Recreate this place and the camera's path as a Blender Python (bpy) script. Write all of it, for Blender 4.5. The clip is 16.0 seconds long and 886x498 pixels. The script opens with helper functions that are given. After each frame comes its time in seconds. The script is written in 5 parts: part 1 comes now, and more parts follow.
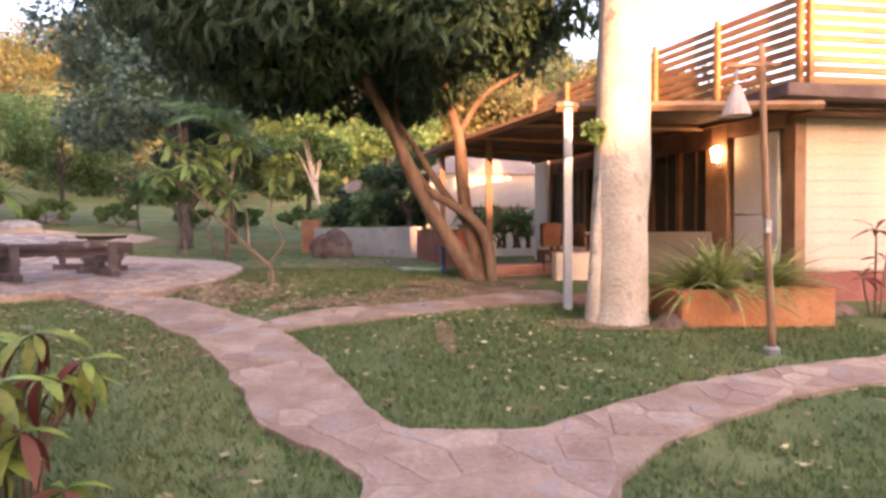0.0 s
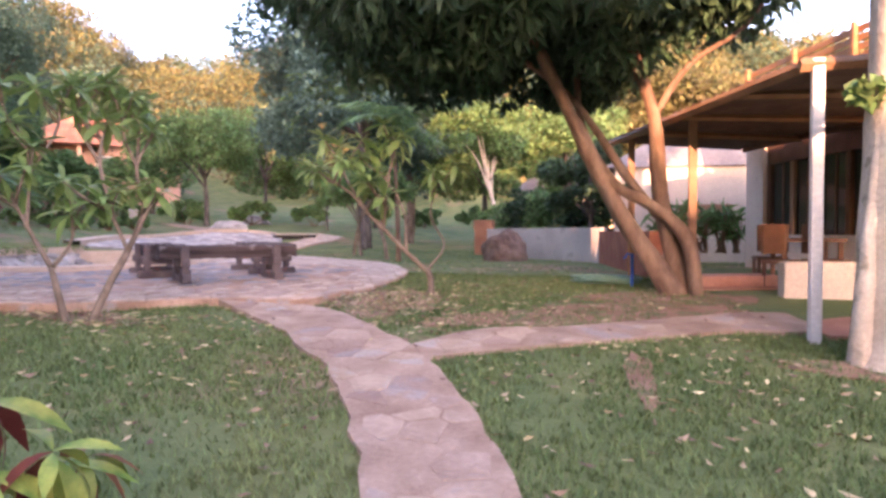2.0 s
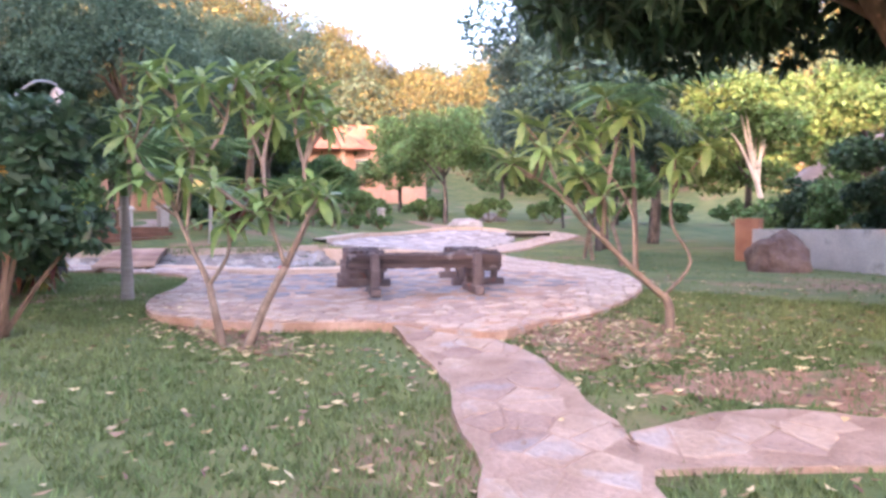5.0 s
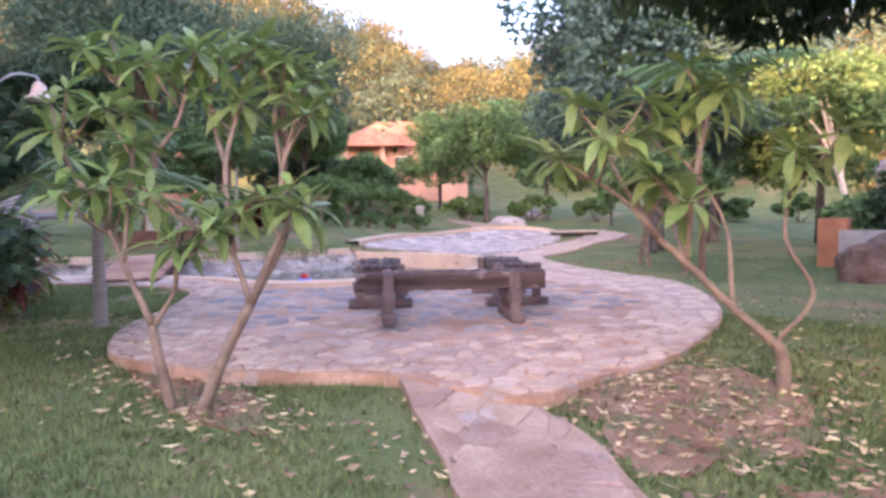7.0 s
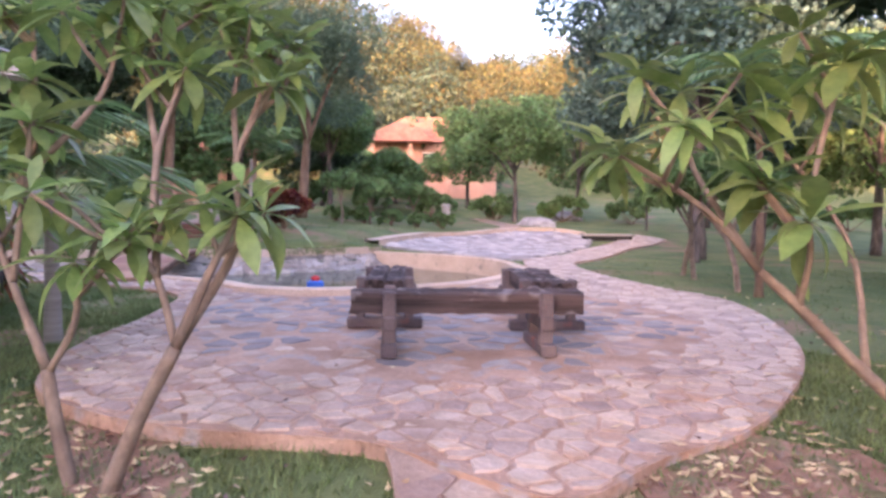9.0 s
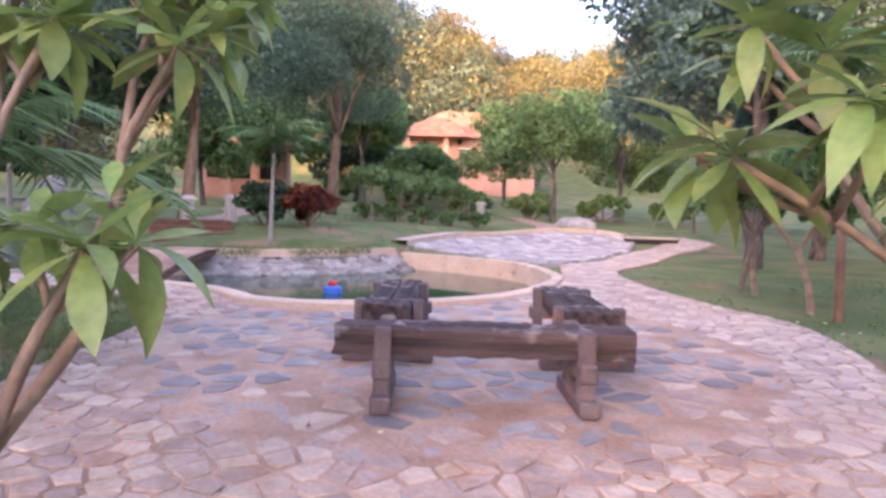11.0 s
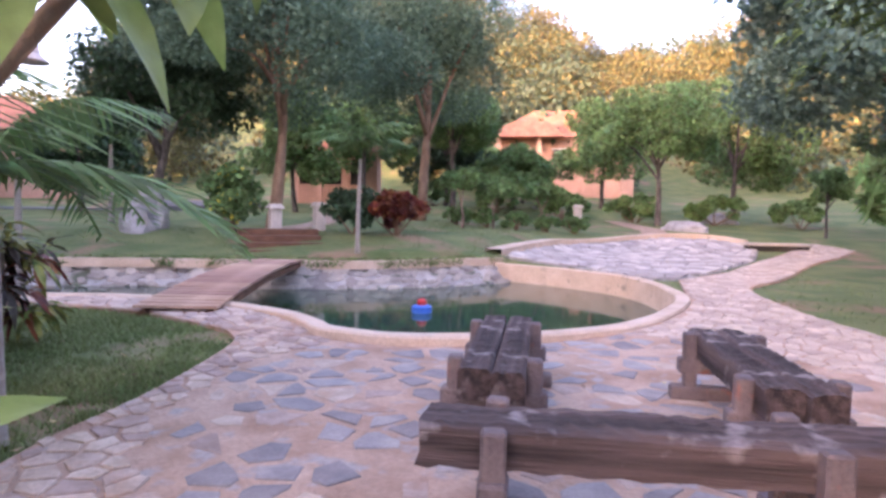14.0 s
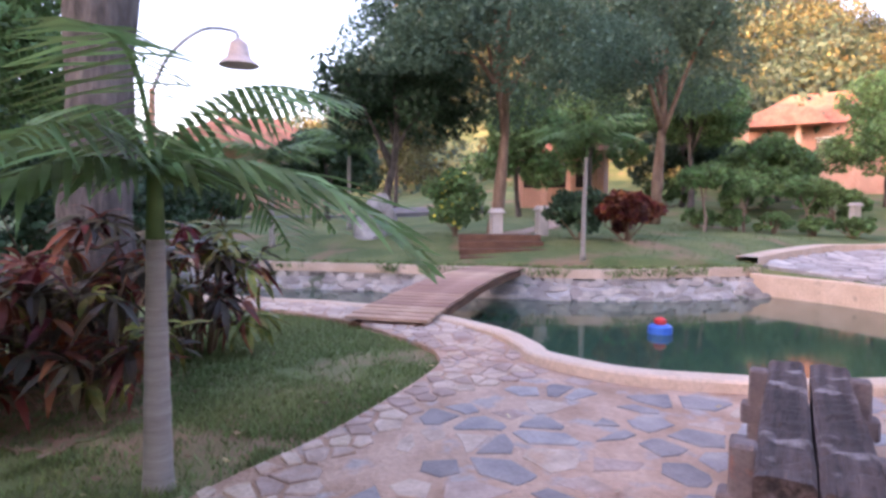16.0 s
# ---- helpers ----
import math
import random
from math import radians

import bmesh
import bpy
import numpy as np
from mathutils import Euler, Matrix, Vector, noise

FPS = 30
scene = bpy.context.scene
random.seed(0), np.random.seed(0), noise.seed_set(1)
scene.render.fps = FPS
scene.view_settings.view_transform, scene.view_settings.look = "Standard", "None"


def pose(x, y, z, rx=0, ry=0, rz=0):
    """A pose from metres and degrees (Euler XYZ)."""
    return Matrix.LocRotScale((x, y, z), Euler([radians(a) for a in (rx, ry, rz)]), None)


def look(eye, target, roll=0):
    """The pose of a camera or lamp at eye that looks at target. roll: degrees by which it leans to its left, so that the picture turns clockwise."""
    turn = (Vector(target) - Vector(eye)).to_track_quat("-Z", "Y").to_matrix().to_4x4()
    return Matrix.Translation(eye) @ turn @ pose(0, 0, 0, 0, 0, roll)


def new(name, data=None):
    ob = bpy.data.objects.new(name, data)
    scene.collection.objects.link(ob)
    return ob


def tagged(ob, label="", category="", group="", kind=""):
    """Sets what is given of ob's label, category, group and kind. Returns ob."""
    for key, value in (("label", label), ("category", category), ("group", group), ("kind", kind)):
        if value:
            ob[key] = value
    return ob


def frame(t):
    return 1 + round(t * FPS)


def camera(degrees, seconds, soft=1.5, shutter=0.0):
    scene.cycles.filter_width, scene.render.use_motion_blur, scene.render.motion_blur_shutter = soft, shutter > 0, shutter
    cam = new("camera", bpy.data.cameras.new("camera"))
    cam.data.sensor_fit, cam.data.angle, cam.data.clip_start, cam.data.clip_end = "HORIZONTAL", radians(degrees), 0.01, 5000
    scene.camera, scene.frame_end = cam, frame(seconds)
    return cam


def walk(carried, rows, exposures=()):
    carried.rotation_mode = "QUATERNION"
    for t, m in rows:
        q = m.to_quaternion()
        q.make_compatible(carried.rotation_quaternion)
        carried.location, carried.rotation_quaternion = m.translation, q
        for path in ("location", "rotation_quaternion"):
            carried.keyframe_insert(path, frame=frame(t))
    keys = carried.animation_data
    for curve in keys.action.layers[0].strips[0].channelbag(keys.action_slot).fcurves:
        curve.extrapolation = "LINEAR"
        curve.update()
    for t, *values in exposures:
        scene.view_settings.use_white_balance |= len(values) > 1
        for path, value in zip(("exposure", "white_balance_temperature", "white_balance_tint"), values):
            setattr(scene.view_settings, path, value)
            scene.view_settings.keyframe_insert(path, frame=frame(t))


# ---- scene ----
cam = camera(71.3, 16.0, soft=3.0)
METRES, EYE, TILT, LEAN, TURN = 9.25, 1.4, -1.0, 0.0, 0.0
ROWS = [
    (0.0, 0.0, 0.0, 0.0, -0.0, -0.72, 0.4),
    (0.5, -0.0016, 0.0342, 0.0022, 4.76, -0.71, 0.22),
    (1.0, -0.0017, 0.0705, 0.0028, 10.34, -0.7, 0.43),
    (1.5, -0.0035, 0.1041, 0.003, 14.89, -0.8, 0.24),
    (2.0, -0.0093, 0.1389, 0.0058, 16.45, -0.69, -0.07),
    (2.5, -0.0087, 0.1746, 0.0092, 18.86, -0.65, 0.03),
    (3.0, -0.0116, 0.2016, 0.0122, 22.68, -0.73, -0.52),
    (3.5, -0.0265, 0.2318, 0.0176, 24.67, -0.66, -0.99),
    (4.0, -0.0345, 0.2624, 0.0191, 27.79, -0.83, -0.79),
    (4.5, -0.0415, 0.2913, 0.0229, 35.09, -0.81, -0.66),
    (5.0, -0.0578, 0.3227, 0.0233, 38.69, -1.25, -0.44),
    (7.5, -0.1539, 0.4761, 0.0473, 42.96, -1.73, -0.06),
    (8.0, -0.166, 0.4995, 0.0501, 43.27, -1.98, -0.23),
    (8.5, -0.1898, 0.5207, 0.0509, 44.34, -1.98, -0.96),
    (11.0, -0.2867, 0.6386, 0.0686, 48.79, -2.46, -2.58),
    (11.5, -0.3044, 0.6548, 0.0699, 50.37, -2.64, -2.9),
    (12.0, -0.3301, 0.665, 0.0745, 51.55, -2.87, -3.35),
    (12.5, -0.346, 0.6763, 0.0758, 52.0, -2.66, -3.44),
    (13.0, -0.3626, 0.691, 0.0807, 53.09, -2.51, -2.83),
    (13.5, -0.3803, 0.7039, 0.0812, 54.86, -2.66, -2.14),
    (14.0, -0.4086, 0.7148, 0.0851, 57.07, -2.63, -2.09),
    (14.5, -0.4319, 0.7285, 0.0856, 62.82, -2.62, -1.17),
    (15.0, -0.4581, 0.7431, 0.0851, 69.59, -2.83, -1.57),
    (15.5, -0.4903, 0.7547, 0.0856, 73.17, -2.78, -1.76),
    (16.0, -0.5204, 0.7671, 0.0853, 77.7, -2.86, -1.33),
]
walk(cam, [(t, pose(0, 0, EYE, TILT, LEAN, TURN) @ pose(METRES * x, METRES * y, METRES * z, 90 + pitch, roll, yaw)) for t, x, y, z, yaw, pitch, roll in ROWS],
     exposures=[(0.0, 2.98, 7200, 43), (1.5, 3.2, 6600, 44), (3.0, 3.3, 6300, 45), (5.0, 3.7, 6200, 44), (8.0, 3.3, 6300, 47), (11.0, 3.45, 6450, 47), (13.5, 3.4, 6450, 47), (15.0, 3.5, 6400, 46), (16.0, 3.42, 6500, 46)])

# ---- light: low evening sun from behind the walker, pale sky ----
SUN_ELEV, SUN_AZ = 9.0, 168.0          # azimuth measured clockwise from +y
world = bpy.data.worlds.new("evening_sky")
scene.world = world
world.use_nodes = True
wn = world.node_tree
sky = wn.nodes.new("ShaderNodeTexSky")
sky.sky_type = "NISHITA"
sky.sun_disc = False
sky.sun_elevation = radians(SUN_ELEV)
sky.sun_rotation = radians(SUN_AZ)
sky.air_density, sky.dust_density, sky.ozone_density = 1.0, 2.5, 1.0
wn.links.new(sky.outputs[0], wn.nodes["Background"].inputs[0])
wn.nodes["Background"].inputs[1].default_value = 0.15
sun = new("sun", bpy.data.lights.new("sun", "SUN"))
sun.data.energy, sun.data.angle, sun.data.color = 2.0, radians(0.6), (1.0, 0.6, 0.3)
az, el = radians(SUN_AZ), radians(SUN_ELEV)
sun_dir = Vector((math.sin(az) * math.cos(el), math.cos(az) * math.cos(el), math.sin(el)))
sun.matrix_world = look(sun_dir * 60, (0, 0, 0))


# ---- materials ----
def mat(name, c1, c2, scale=6.0, rough=0.8, bump=0.2, fine=40.0, metal=0.0, rand=0.0, island=0.0, trans=0.0, wear=None, stretch=(1, 1, 1), spec=0.3):
    """Two-scale procedural surface: c1/c2 mixed by coarse noise, value varied by fine noise, a relief, and per-piece variation."""
    m = bpy.data.materials.new(name)
    m.use_nodes = True
    n, k = m.node_tree.nodes, m.node_tree.links
    bs = n["Principled BSDF"]
    co = n.new("ShaderNodeTexCoord")
    mp = n.new("ShaderNodeMapping")
    mp.inputs["Scale"].default_value = stretch
    k.new(co.outputs["Object"], mp.inputs[0])
    big, small = n.new("ShaderNodeTexNoise"), n.new("ShaderNodeTexNoise")
    big.inputs["Scale"].default_value, small.inputs["Scale"].default_value = scale, fine
    big.inputs["Detail"].default_value, small.inputs["Detail"].default_value = 5, 4
    for q in (big, small):
        k.new(mp.outputs[0], q.inputs["Vector"])
    ramp = n.new("ShaderNodeValToRGB")
    ramp.color_ramp.elements[0].position, ramp.color_ramp.elements[1].position = 0.35, 0.65
    ramp.color_ramp.elements[0].color, ramp.color_ramp.elements[1].color = (*c1, 1), (*c2, 1)
    k.new(big.outputs[0], ramp.inputs[0])
    out = ramp.outputs[0]
    if wear:
        wn_ = n.new("ShaderNodeTexNoise")
        wn_.inputs["Scale"].default_value, wn_.inputs["Detail"].default_value = wear[1], 6
        k.new(co.outputs["Object"], wn_.inputs["Vector"])
        wr = n.new("ShaderNodeMapRange")
        wr.inputs[1].default_value, wr.inputs[2].default_value = wear[2], wear[2] + 0.1
        k.new(wn_.outputs[0], wr.inputs[0])
        mx = n.new("ShaderNodeMixRGB")
        k.new(wr.outputs[0], mx.inputs[0])
        k.new(out, mx.inputs[1])
        mx.inputs[2].default_value = (*wear[0], 1)
        out = mx.outputs[0]
    hs = n.new("ShaderNodeHueSaturation")
    k.new(out, hs.inputs["Color"])
    mr = n.new("ShaderNodeMapRange")
    mr.inputs[3].default_value, mr.inputs[4].default_value = 0.72, 1.28
    k.new(small.outputs[0], mr.inputs[0])
    val = mr.outputs[0]
    if rand or island:
        src = n.new("ShaderNodeObjectInfo").outputs["Random"] if rand else n.new("ShaderNodeNewGeometry").outputs["Random Per Island"]
        r2 = n.new("ShaderNodeMapRange")
        a = rand or island
        r2.inputs[3].default_value, r2.inputs[4].default_value = 1 - a, 1 + a
        k.new(src, r2.inputs[0])
        mu = n.new("ShaderNodeMath")
        mu.operation = "MULTIPLY"
        k.new(val, mu.inputs[0])
        k.new(r2.outputs[0], mu.inputs[1])
        val = mu.outputs[0]
        r3 = n.new("ShaderNodeMapRange")
        r3.inputs[3].default_value, r3.inputs[4].default_value = 0.5 - a * 0.06, 0.5 + a * 0.06
        k.new(src, r3.inputs[0])
        k.new(r3.outputs[0], hs.inputs["Hue"])
    k.new(val, hs.inputs["Value"])
    k.new(hs.outputs[0], bs.inputs["Base Color"])
    bs.inputs["Roughness"].default_value, bs.inputs["Metallic"].default_value = rough, metal
    bs.inputs["Specular IOR Level"].default_value = spec
    if bump:
        bp = n.new("ShaderNodeBump")
        bp.inputs["Strength"].default_value, bp.inputs["Distance"].default_value = bump, 0.03
        ad = n.new("ShaderNodeMath")
        k.new(big.outputs[0], ad.inputs[0])
        k.new(small.outputs[0], ad.inputs[1])
        k.new(ad.outputs[0], bp.inputs["Height"])
        k.new(bp.outputs[0], bs.inputs["Normal"])
    if trans:
        tr = n.new("ShaderNodeBsdfTranslucent")
        k.new(hs.outputs[0], tr.inputs[0])
        ms = n.new("ShaderNodeMixShader")
        ms.inputs[0].default_value = trans
        k.new(bs.outputs[0], ms.inputs[1])
        k.new(tr.outputs[0], ms.inputs[2])
        k.new(ms.outputs[0], n["Material Output"].inputs[0])
    return m


M_GRASS = mat("lawn_ground", (0.095, 0.14, 0.05), (0.175, 0.195, 0.075), 0.9, 0.95, 0.5, 30, wear=((0.27, 0.18, 0.11), 0.5, 0.57))
M_BLADE = mat("grass_blades", (0.12, 0.185, 0.06), (0.215, 0.26, 0.1), 0.7, 0.7, 0, 9, island=0.35, trans=0.3)
M_DRY = mat("dry_leaf", (0.3, 0.18, 0.1), (0.5, 0.38, 0.25), 3, 0.8, 0, 20, island=0.6)
M_SOIL = mat("red_soil", (0.27, 0.145, 0.095), (0.37, 0.225, 0.155), 3, 0.95, 0.8, 40, wear=((0.19, 0.18, 0.09), 4, 0.52))
M_PATH = mat("path_mortar", (0.32, 0.21, 0.15), (0.46, 0.325, 0.245), 3, 0.9, 0.6, 35)
M_STONE = mat("paving_stone", (0.4, 0.29, 0.225), (0.54, 0.41, 0.335), 5, 0.85, 0.5, 30, rand=0.2, wear=((0.44, 0.28, 0.2), 3, 0.56))
M_FLAG = mat("worn_flagstone", (0.36, 0.245, 0.18), (0.48, 0.35, 0.27), 2.5, 0.88, 0.7, 26, rand=0.17, wear=((0.4, 0.33, 0.29), 3, 0.56))
M_STONEI = mat("paving_stone_small", (0.46, 0.35, 0.28), (0.58, 0.46, 0.38), 3, 0.85, 0.3, 40, island=0.18)
M_SLATE = mat("slate_stone", (0.23, 0.205, 0.205), (0.35, 0.305, 0.285), 4, 0.75, 0.3, 40, rand=0.25)
M_SAND = mat("plaza_mortar", (0.38, 0.23, 0.155), (0.54, 0.37, 0.275), 2.2, 0.92, 0.8, 28, wear=((0.4, 0.34, 0.31), 4, 0.55))
M_KERB = mat("kerb_plaster", (0.55, 0.4, 0.29), (0.66, 0.5, 0.38), 2, 0.85, 0.25, 30, wear=((0.3, 0.24, 0.18), 3, 0.62))
M_BANK = mat("bank_stone", (0.3, 0.27, 0.25), (0.46, 0.42, 0.39), 3, 0.9, 0.6, 25, island=0.3, wear=((0.12, 0.13, 0.09), 2, 0.56))
M_BANKSTONE = mat("bank_rubble", (0.36, 0.32, 0.3), (0.52, 0.46, 0.42), 3, 0.9, 0.5, 25, island=0.28)
M_TIMBER = mat("weathered_timber", (0.05, 0.036, 0.034), (0.15, 0.105, 0.095), 4, 0.9, 1.0, 22, stretch=(0.22, 4, 4), wear=((0.3, 0.25, 0.24), 5, 0.6))
M_POST = mat("timber_leg", (0.13, 0.1, 0.1), (0.22, 0.17, 0.16), 4, 0.85, 0.5, 50, wear=((0.33, 0.12, 0.08), 6, 0.62))
M_BARK = mat("grey_bark", (0.06, 0.05, 0.045), (0.17, 0.14, 0.125), 9, 0.95, 1.0, 30, stretch=(1, 1, 0.3))
M_PALEBARK = mat("pale_bark", (0.47, 0.39, 0.3), (0.62, 0.53, 0.43), 3, 0.9, 0.6, 30, wear=((0.3, 0.26, 0.2), 5, 0.6))
M_BROWNBARK = mat("brown_bark", (0.17, 0.1, 0.065), (0.28, 0.18, 0.12), 5, 0.95, 0.8, 30, stretch=(1, 1, 0.4))
M_PLUMBARK = mat("smooth_bark", (0.19, 0.135, 0.1), (0.31, 0.23, 0.17), 6, 0.85, 0.4, 30)
M_PALMBARK = mat("ringed_bark", (0.3, 0.26, 0.23), (0.42, 0.37, 0.33), 1.5, 0.9, 0.5, 20, stretch=(1, 1, 14))
M_PLUM = mat("plumeria_leaf", (0.15, 0.26, 0.075), (0.27, 0.36, 0.11), 4, 0.42, 0.1, 30, rand=0.25, trans=0.35, spec=0.5)
M_DARKLEAF = mat("dark_leaf", (0.035, 0.075, 0.04), (0.065, 0.12, 0.055), 0.8, 0.55, 0, 9, island=0.4, trans=0.2)
M_BLUELEAF = mat("blue_green_leaf", (0.06, 0.12, 0.1), (0.1, 0.175, 0.14), 0.6, 0.55, 0, 9, island=0.4, trans=0.25)
M_MIDLEAF = mat("green_leaf", (0.1, 0.19, 0.07), (0.18, 0.28, 0.1), 0.6, 0.55, 0, 9, island=0.4, trans=0.3)
# golden evening light is mixed into this leaf colour
M_SUNLITLEAF = mat("sunlit_yellow_leaf", (0.1, 0.105, 0.042), (0.18, 0.155, 0.06), 0.4, 0.6, 0, 9, island=0.4, trans=0.3)
M_HILLLEAF = mat("hill_green_leaf", (0.05, 0.085, 0.055), (0.09, 0.13, 0.075), 0.4, 0.6, 0, 9, island=0.4, trans=0.25)
# leaf green pulled towards blue-grey to carry the distant haze
M_FEATHER = mat("feathery_leaf", (0.07, 0.13, 0.085), (0.125, 0.2, 0.12), 0.6, 0.55, 0, 9, island=0.35, trans=0.3)
M_REDLEAF = mat("croton_red_leaf", (0.12, 0.035, 0.03), (0.25, 0.07, 0.04), 3, 0.45, 0, 20, rand=0.4, trans=0.25)
M_REDLEAFI = mat("croton_mixed_leaf", (0.1, 0.03, 0.028), (0.28, 0.075, 0.035), 2, 0.45, 0, 20, island=0.5, trans=0.25)
M_DARKCROTON = mat("croton_dark_leaf", (0.035, 0.03, 0.022), (0.09, 0.07, 0.035), 3, 0.4, 0, 20, island=0.5, trans=0.2)
M_CROTONI = mat("croton_olive_leaf", (0.09, 0.14, 0.035), (0.3, 0.27, 0.07), 9, 0.4, 0, 40, island=0.4, trans=0.25)
M_CROTON = mat("croton_green_leaf", (0.1, 0.2, 0.04), (0.36, 0.38, 0.08), 14, 0.4, 0, 40, rand=0.3, trans=0.25)
M_SPIDER = mat("striped_strap_leaf", (0.22, 0.3, 0.08), (0.48, 0.5, 0.2), 6, 0.5, 0, 30, island=0.3, trans=0.3)
M_FLOWER = mat("orange_flower", (0.8, 0.3, 0.05), (0.85, 0.5, 0.12), 5, 0.6, 0, 30)
M_YFLOWER = mat("yellow_flower", (0.75, 0.6, 0.05), (0.85, 0.7, 0.12), 5, 0.6, 0, 30)
M_SIDING = mat("cream_siding", (0.62, 0.5, 0.4), (0.68, 0.56, 0.46), 2, 0.7, 0.1, 30)
M_WALL = mat("cream_render", (0.6, 0.48, 0.38), (0.68, 0.56, 0.45), 1.5, 0.85, 0.2, 30)
M_GREYWALL = mat("weathered_concrete", (0.42, 0.37, 0.33), (0.56, 0.5, 0.44), 1.5, 0.9, 0.3, 30, wear=((0.25, 0.21, 0.18), 1.5, 0.6))
M_BRICK = mat("red_brick_wall", (0.3, 0.11, 0.07), (0.4, 0.17, 0.1), 3, 0.9, 0.4, 40, rand=0.18)
M_TERRA = mat("terracotta", (0.45, 0.17, 0.07), (0.55, 0.25, 0.12), 3, 0.85, 0.3, 30, wear=((0.3, 0.14, 0.09), 5, 0.6))
M_PLINTH = mat("red_plinth", (0.28, 0.1, 0.08), (0.36, 0.14, 0.11), 3, 0.85, 0.2, 30)
M_TILE = mat("red_floor_tile", (0.4, 0.19, 0.13), (0.5, 0.26, 0.18), 3, 0.7, 0.15, 30)
M_DECK = mat("deck_slat_wood", (0.33, 0.15, 0.06), (0.45, 0.22, 0.1), 4, 0.6, 0.3, 50, stretch=(0.4, 0.4, 4), rand=0.12)
M_DARKWOOD = mat("dark_window_wood", (0.1, 0.045, 0.025), (0.17, 0.08, 0.045), 4, 0.55, 0.3, 50)
M_WOOD = mat("brown_wood", (0.26, 0.14, 0.08), (0.36, 0.21, 0.12), 4, 0.65, 0.3, 50)
M_WHITEPAINT = mat("white_painted_steel", (0.66, 0.62, 0.58), (0.74, 0.7, 0.66), 3, 0.5, 0.05, 30)
M_DOOR = mat("pale_door_paint", (0.6, 0.57, 0.54), (0.66, 0.63, 0.6), 2, 0.5, 0.05, 30)
M_ROOF = mat("awning_sheet", (0.12, 0.08, 0.07), (0.18, 0.12, 0.1), 3, 0.7, 0.2, 30)
M_ROOFTILE = mat("orange_roof_tile", (0.33, 0.13, 0.08), (0.43, 0.19, 0.12), 2, 0.75, 0.3, 8)
M_GREYROOF = mat("grey_roof_tile", (0.24, 0.2, 0.19), (0.32, 0.27, 0.25), 2, 0.85, 0.3, 12)
M_HOUSE = mat("orange_house_wall", (0.52, 0.29, 0.2), (0.6, 0.36, 0.26), 1, 0.85, 0.1, 10)
M_ROCK = mat("brown_boulder", (0.13, 0.08, 0.06), (0.24, 0.165, 0.13), 2.5, 0.95, 1.0, 18)
M_GREYROCK = mat("grey_boulder", (0.28, 0.26, 0.25), (0.44, 0.41, 0.39), 2.5, 0.95, 1.0, 18)
M_METAL = mat("grey_metal", (0.35, 0.34, 0.33), (0.45, 0.44, 0.43), 6, 0.45, 0.05, 40, metal=0.7)
M_HOSE = mat("green_hose", (0.12, 0.22, 0.16), (0.18, 0.3, 0.22), 6, 0.5, 0.05, 40)
M_BLUE = mat("blue_plastic", (0.03, 0.12, 0.5), (0.05, 0.18, 0.6), 6, 0.4, 0.0, 40)
M_RED = mat("red_plastic", (0.6, 0.04, 0.04), (0.7, 0.07, 0.06), 6, 0.4, 0.0, 40)
M_SHADE = mat("enamel_shade", (0.5, 0.4, 0.36), (0.62, 0.5, 0.45), 6, 0.45, 0.05, 40)
M_BAMBOO = mat("bridge_plank_wood", (0.4, 0.24, 0.17), (0.52, 0.33, 0.24), 3, 0.85, 0.4, 40, rand=0.2)
M_DARK = mat("opening_shade", (0.03, 0.025, 0.02), (0.05, 0.04, 0.035), 3, 0.9, 0.1, 30)
M_ROAD = mat("asphalt", (0.16, 0.15, 0.15), (0.2, 0.19, 0.19), 2, 0.9, 0.2, 60)


def glassy(name, colour, rough):
    m = bpy.data.materials.new(name)
    m.use_nodes = True
    b = m.node_tree.nodes["Principled BSDF"]
    b.inputs["Base Color"].default_value = (*colour, 1)
    b.inputs["Roughness"].default_value = rough
    b.inputs["Specular IOR Level"].default_value = 0.6
    return m, b


M_WATER, wb = glassy("pond_water", (0.03, 0.072, 0.045), 0.06)
wb.inputs["IOR"].default_value = 1.33
wt = M_WATER.node_tree
wno, wbu = wt.nodes.new("ShaderNodeTexNoise"), wt.nodes.new("ShaderNodeBump")
wno.inputs["Scale"].default_value = 3.0
wbu.inputs["Strength"].default_value, wbu.inputs["Distance"].default_value = 0.06, 0.02
wt.links.new(wno.outputs[0], wbu.inputs["Height"])
wt.links.new(wbu.outputs[0], wb.inputs["Normal"])
M_GLASS, _ = glassy("window_glass", (0.05, 0.045, 0.04), 0.05)
M_LAMPON = bpy.data.materials.new("warm_lamp_glow")
M_LAMPON.use_nodes = True
M_LAMPON.node_tree.nodes["Principled BSDF"].inputs["Emission Color"].default_value = (1, 0.6, 0.25, 1)
M_LAMPON.node_tree.nodes["Principled BSDF"].inputs["Emission Strength"].default_value = 6


# ---- geometry helpers ----
def part(name, bm, material, parent=None, label="", smooth=False):
    me = bpy.data.meshes.new(name)
    bm.to_mesh(me)
    bm.free()
    me.materials.append(material)
    if smooth:
        me.polygons.foreach_set("use_smooth", [True] * len(me.polygons))
    ob = new(name, me)
    ob.parent = parent
    return tagged(ob, label)


def raw(name, verts, faces, material, parent=None, label="", smooth=False):
    me = bpy.data.meshes.new(name)
    me.from_pydata(verts, [], faces)
    me.materials.append(material)
    if smooth:
        me.polygons.foreach_set("use_smooth", [True] * len(me.polygons))
    me.update()
    ob = new(name, me)
    ob.parent = parent
    return tagged(ob, label)


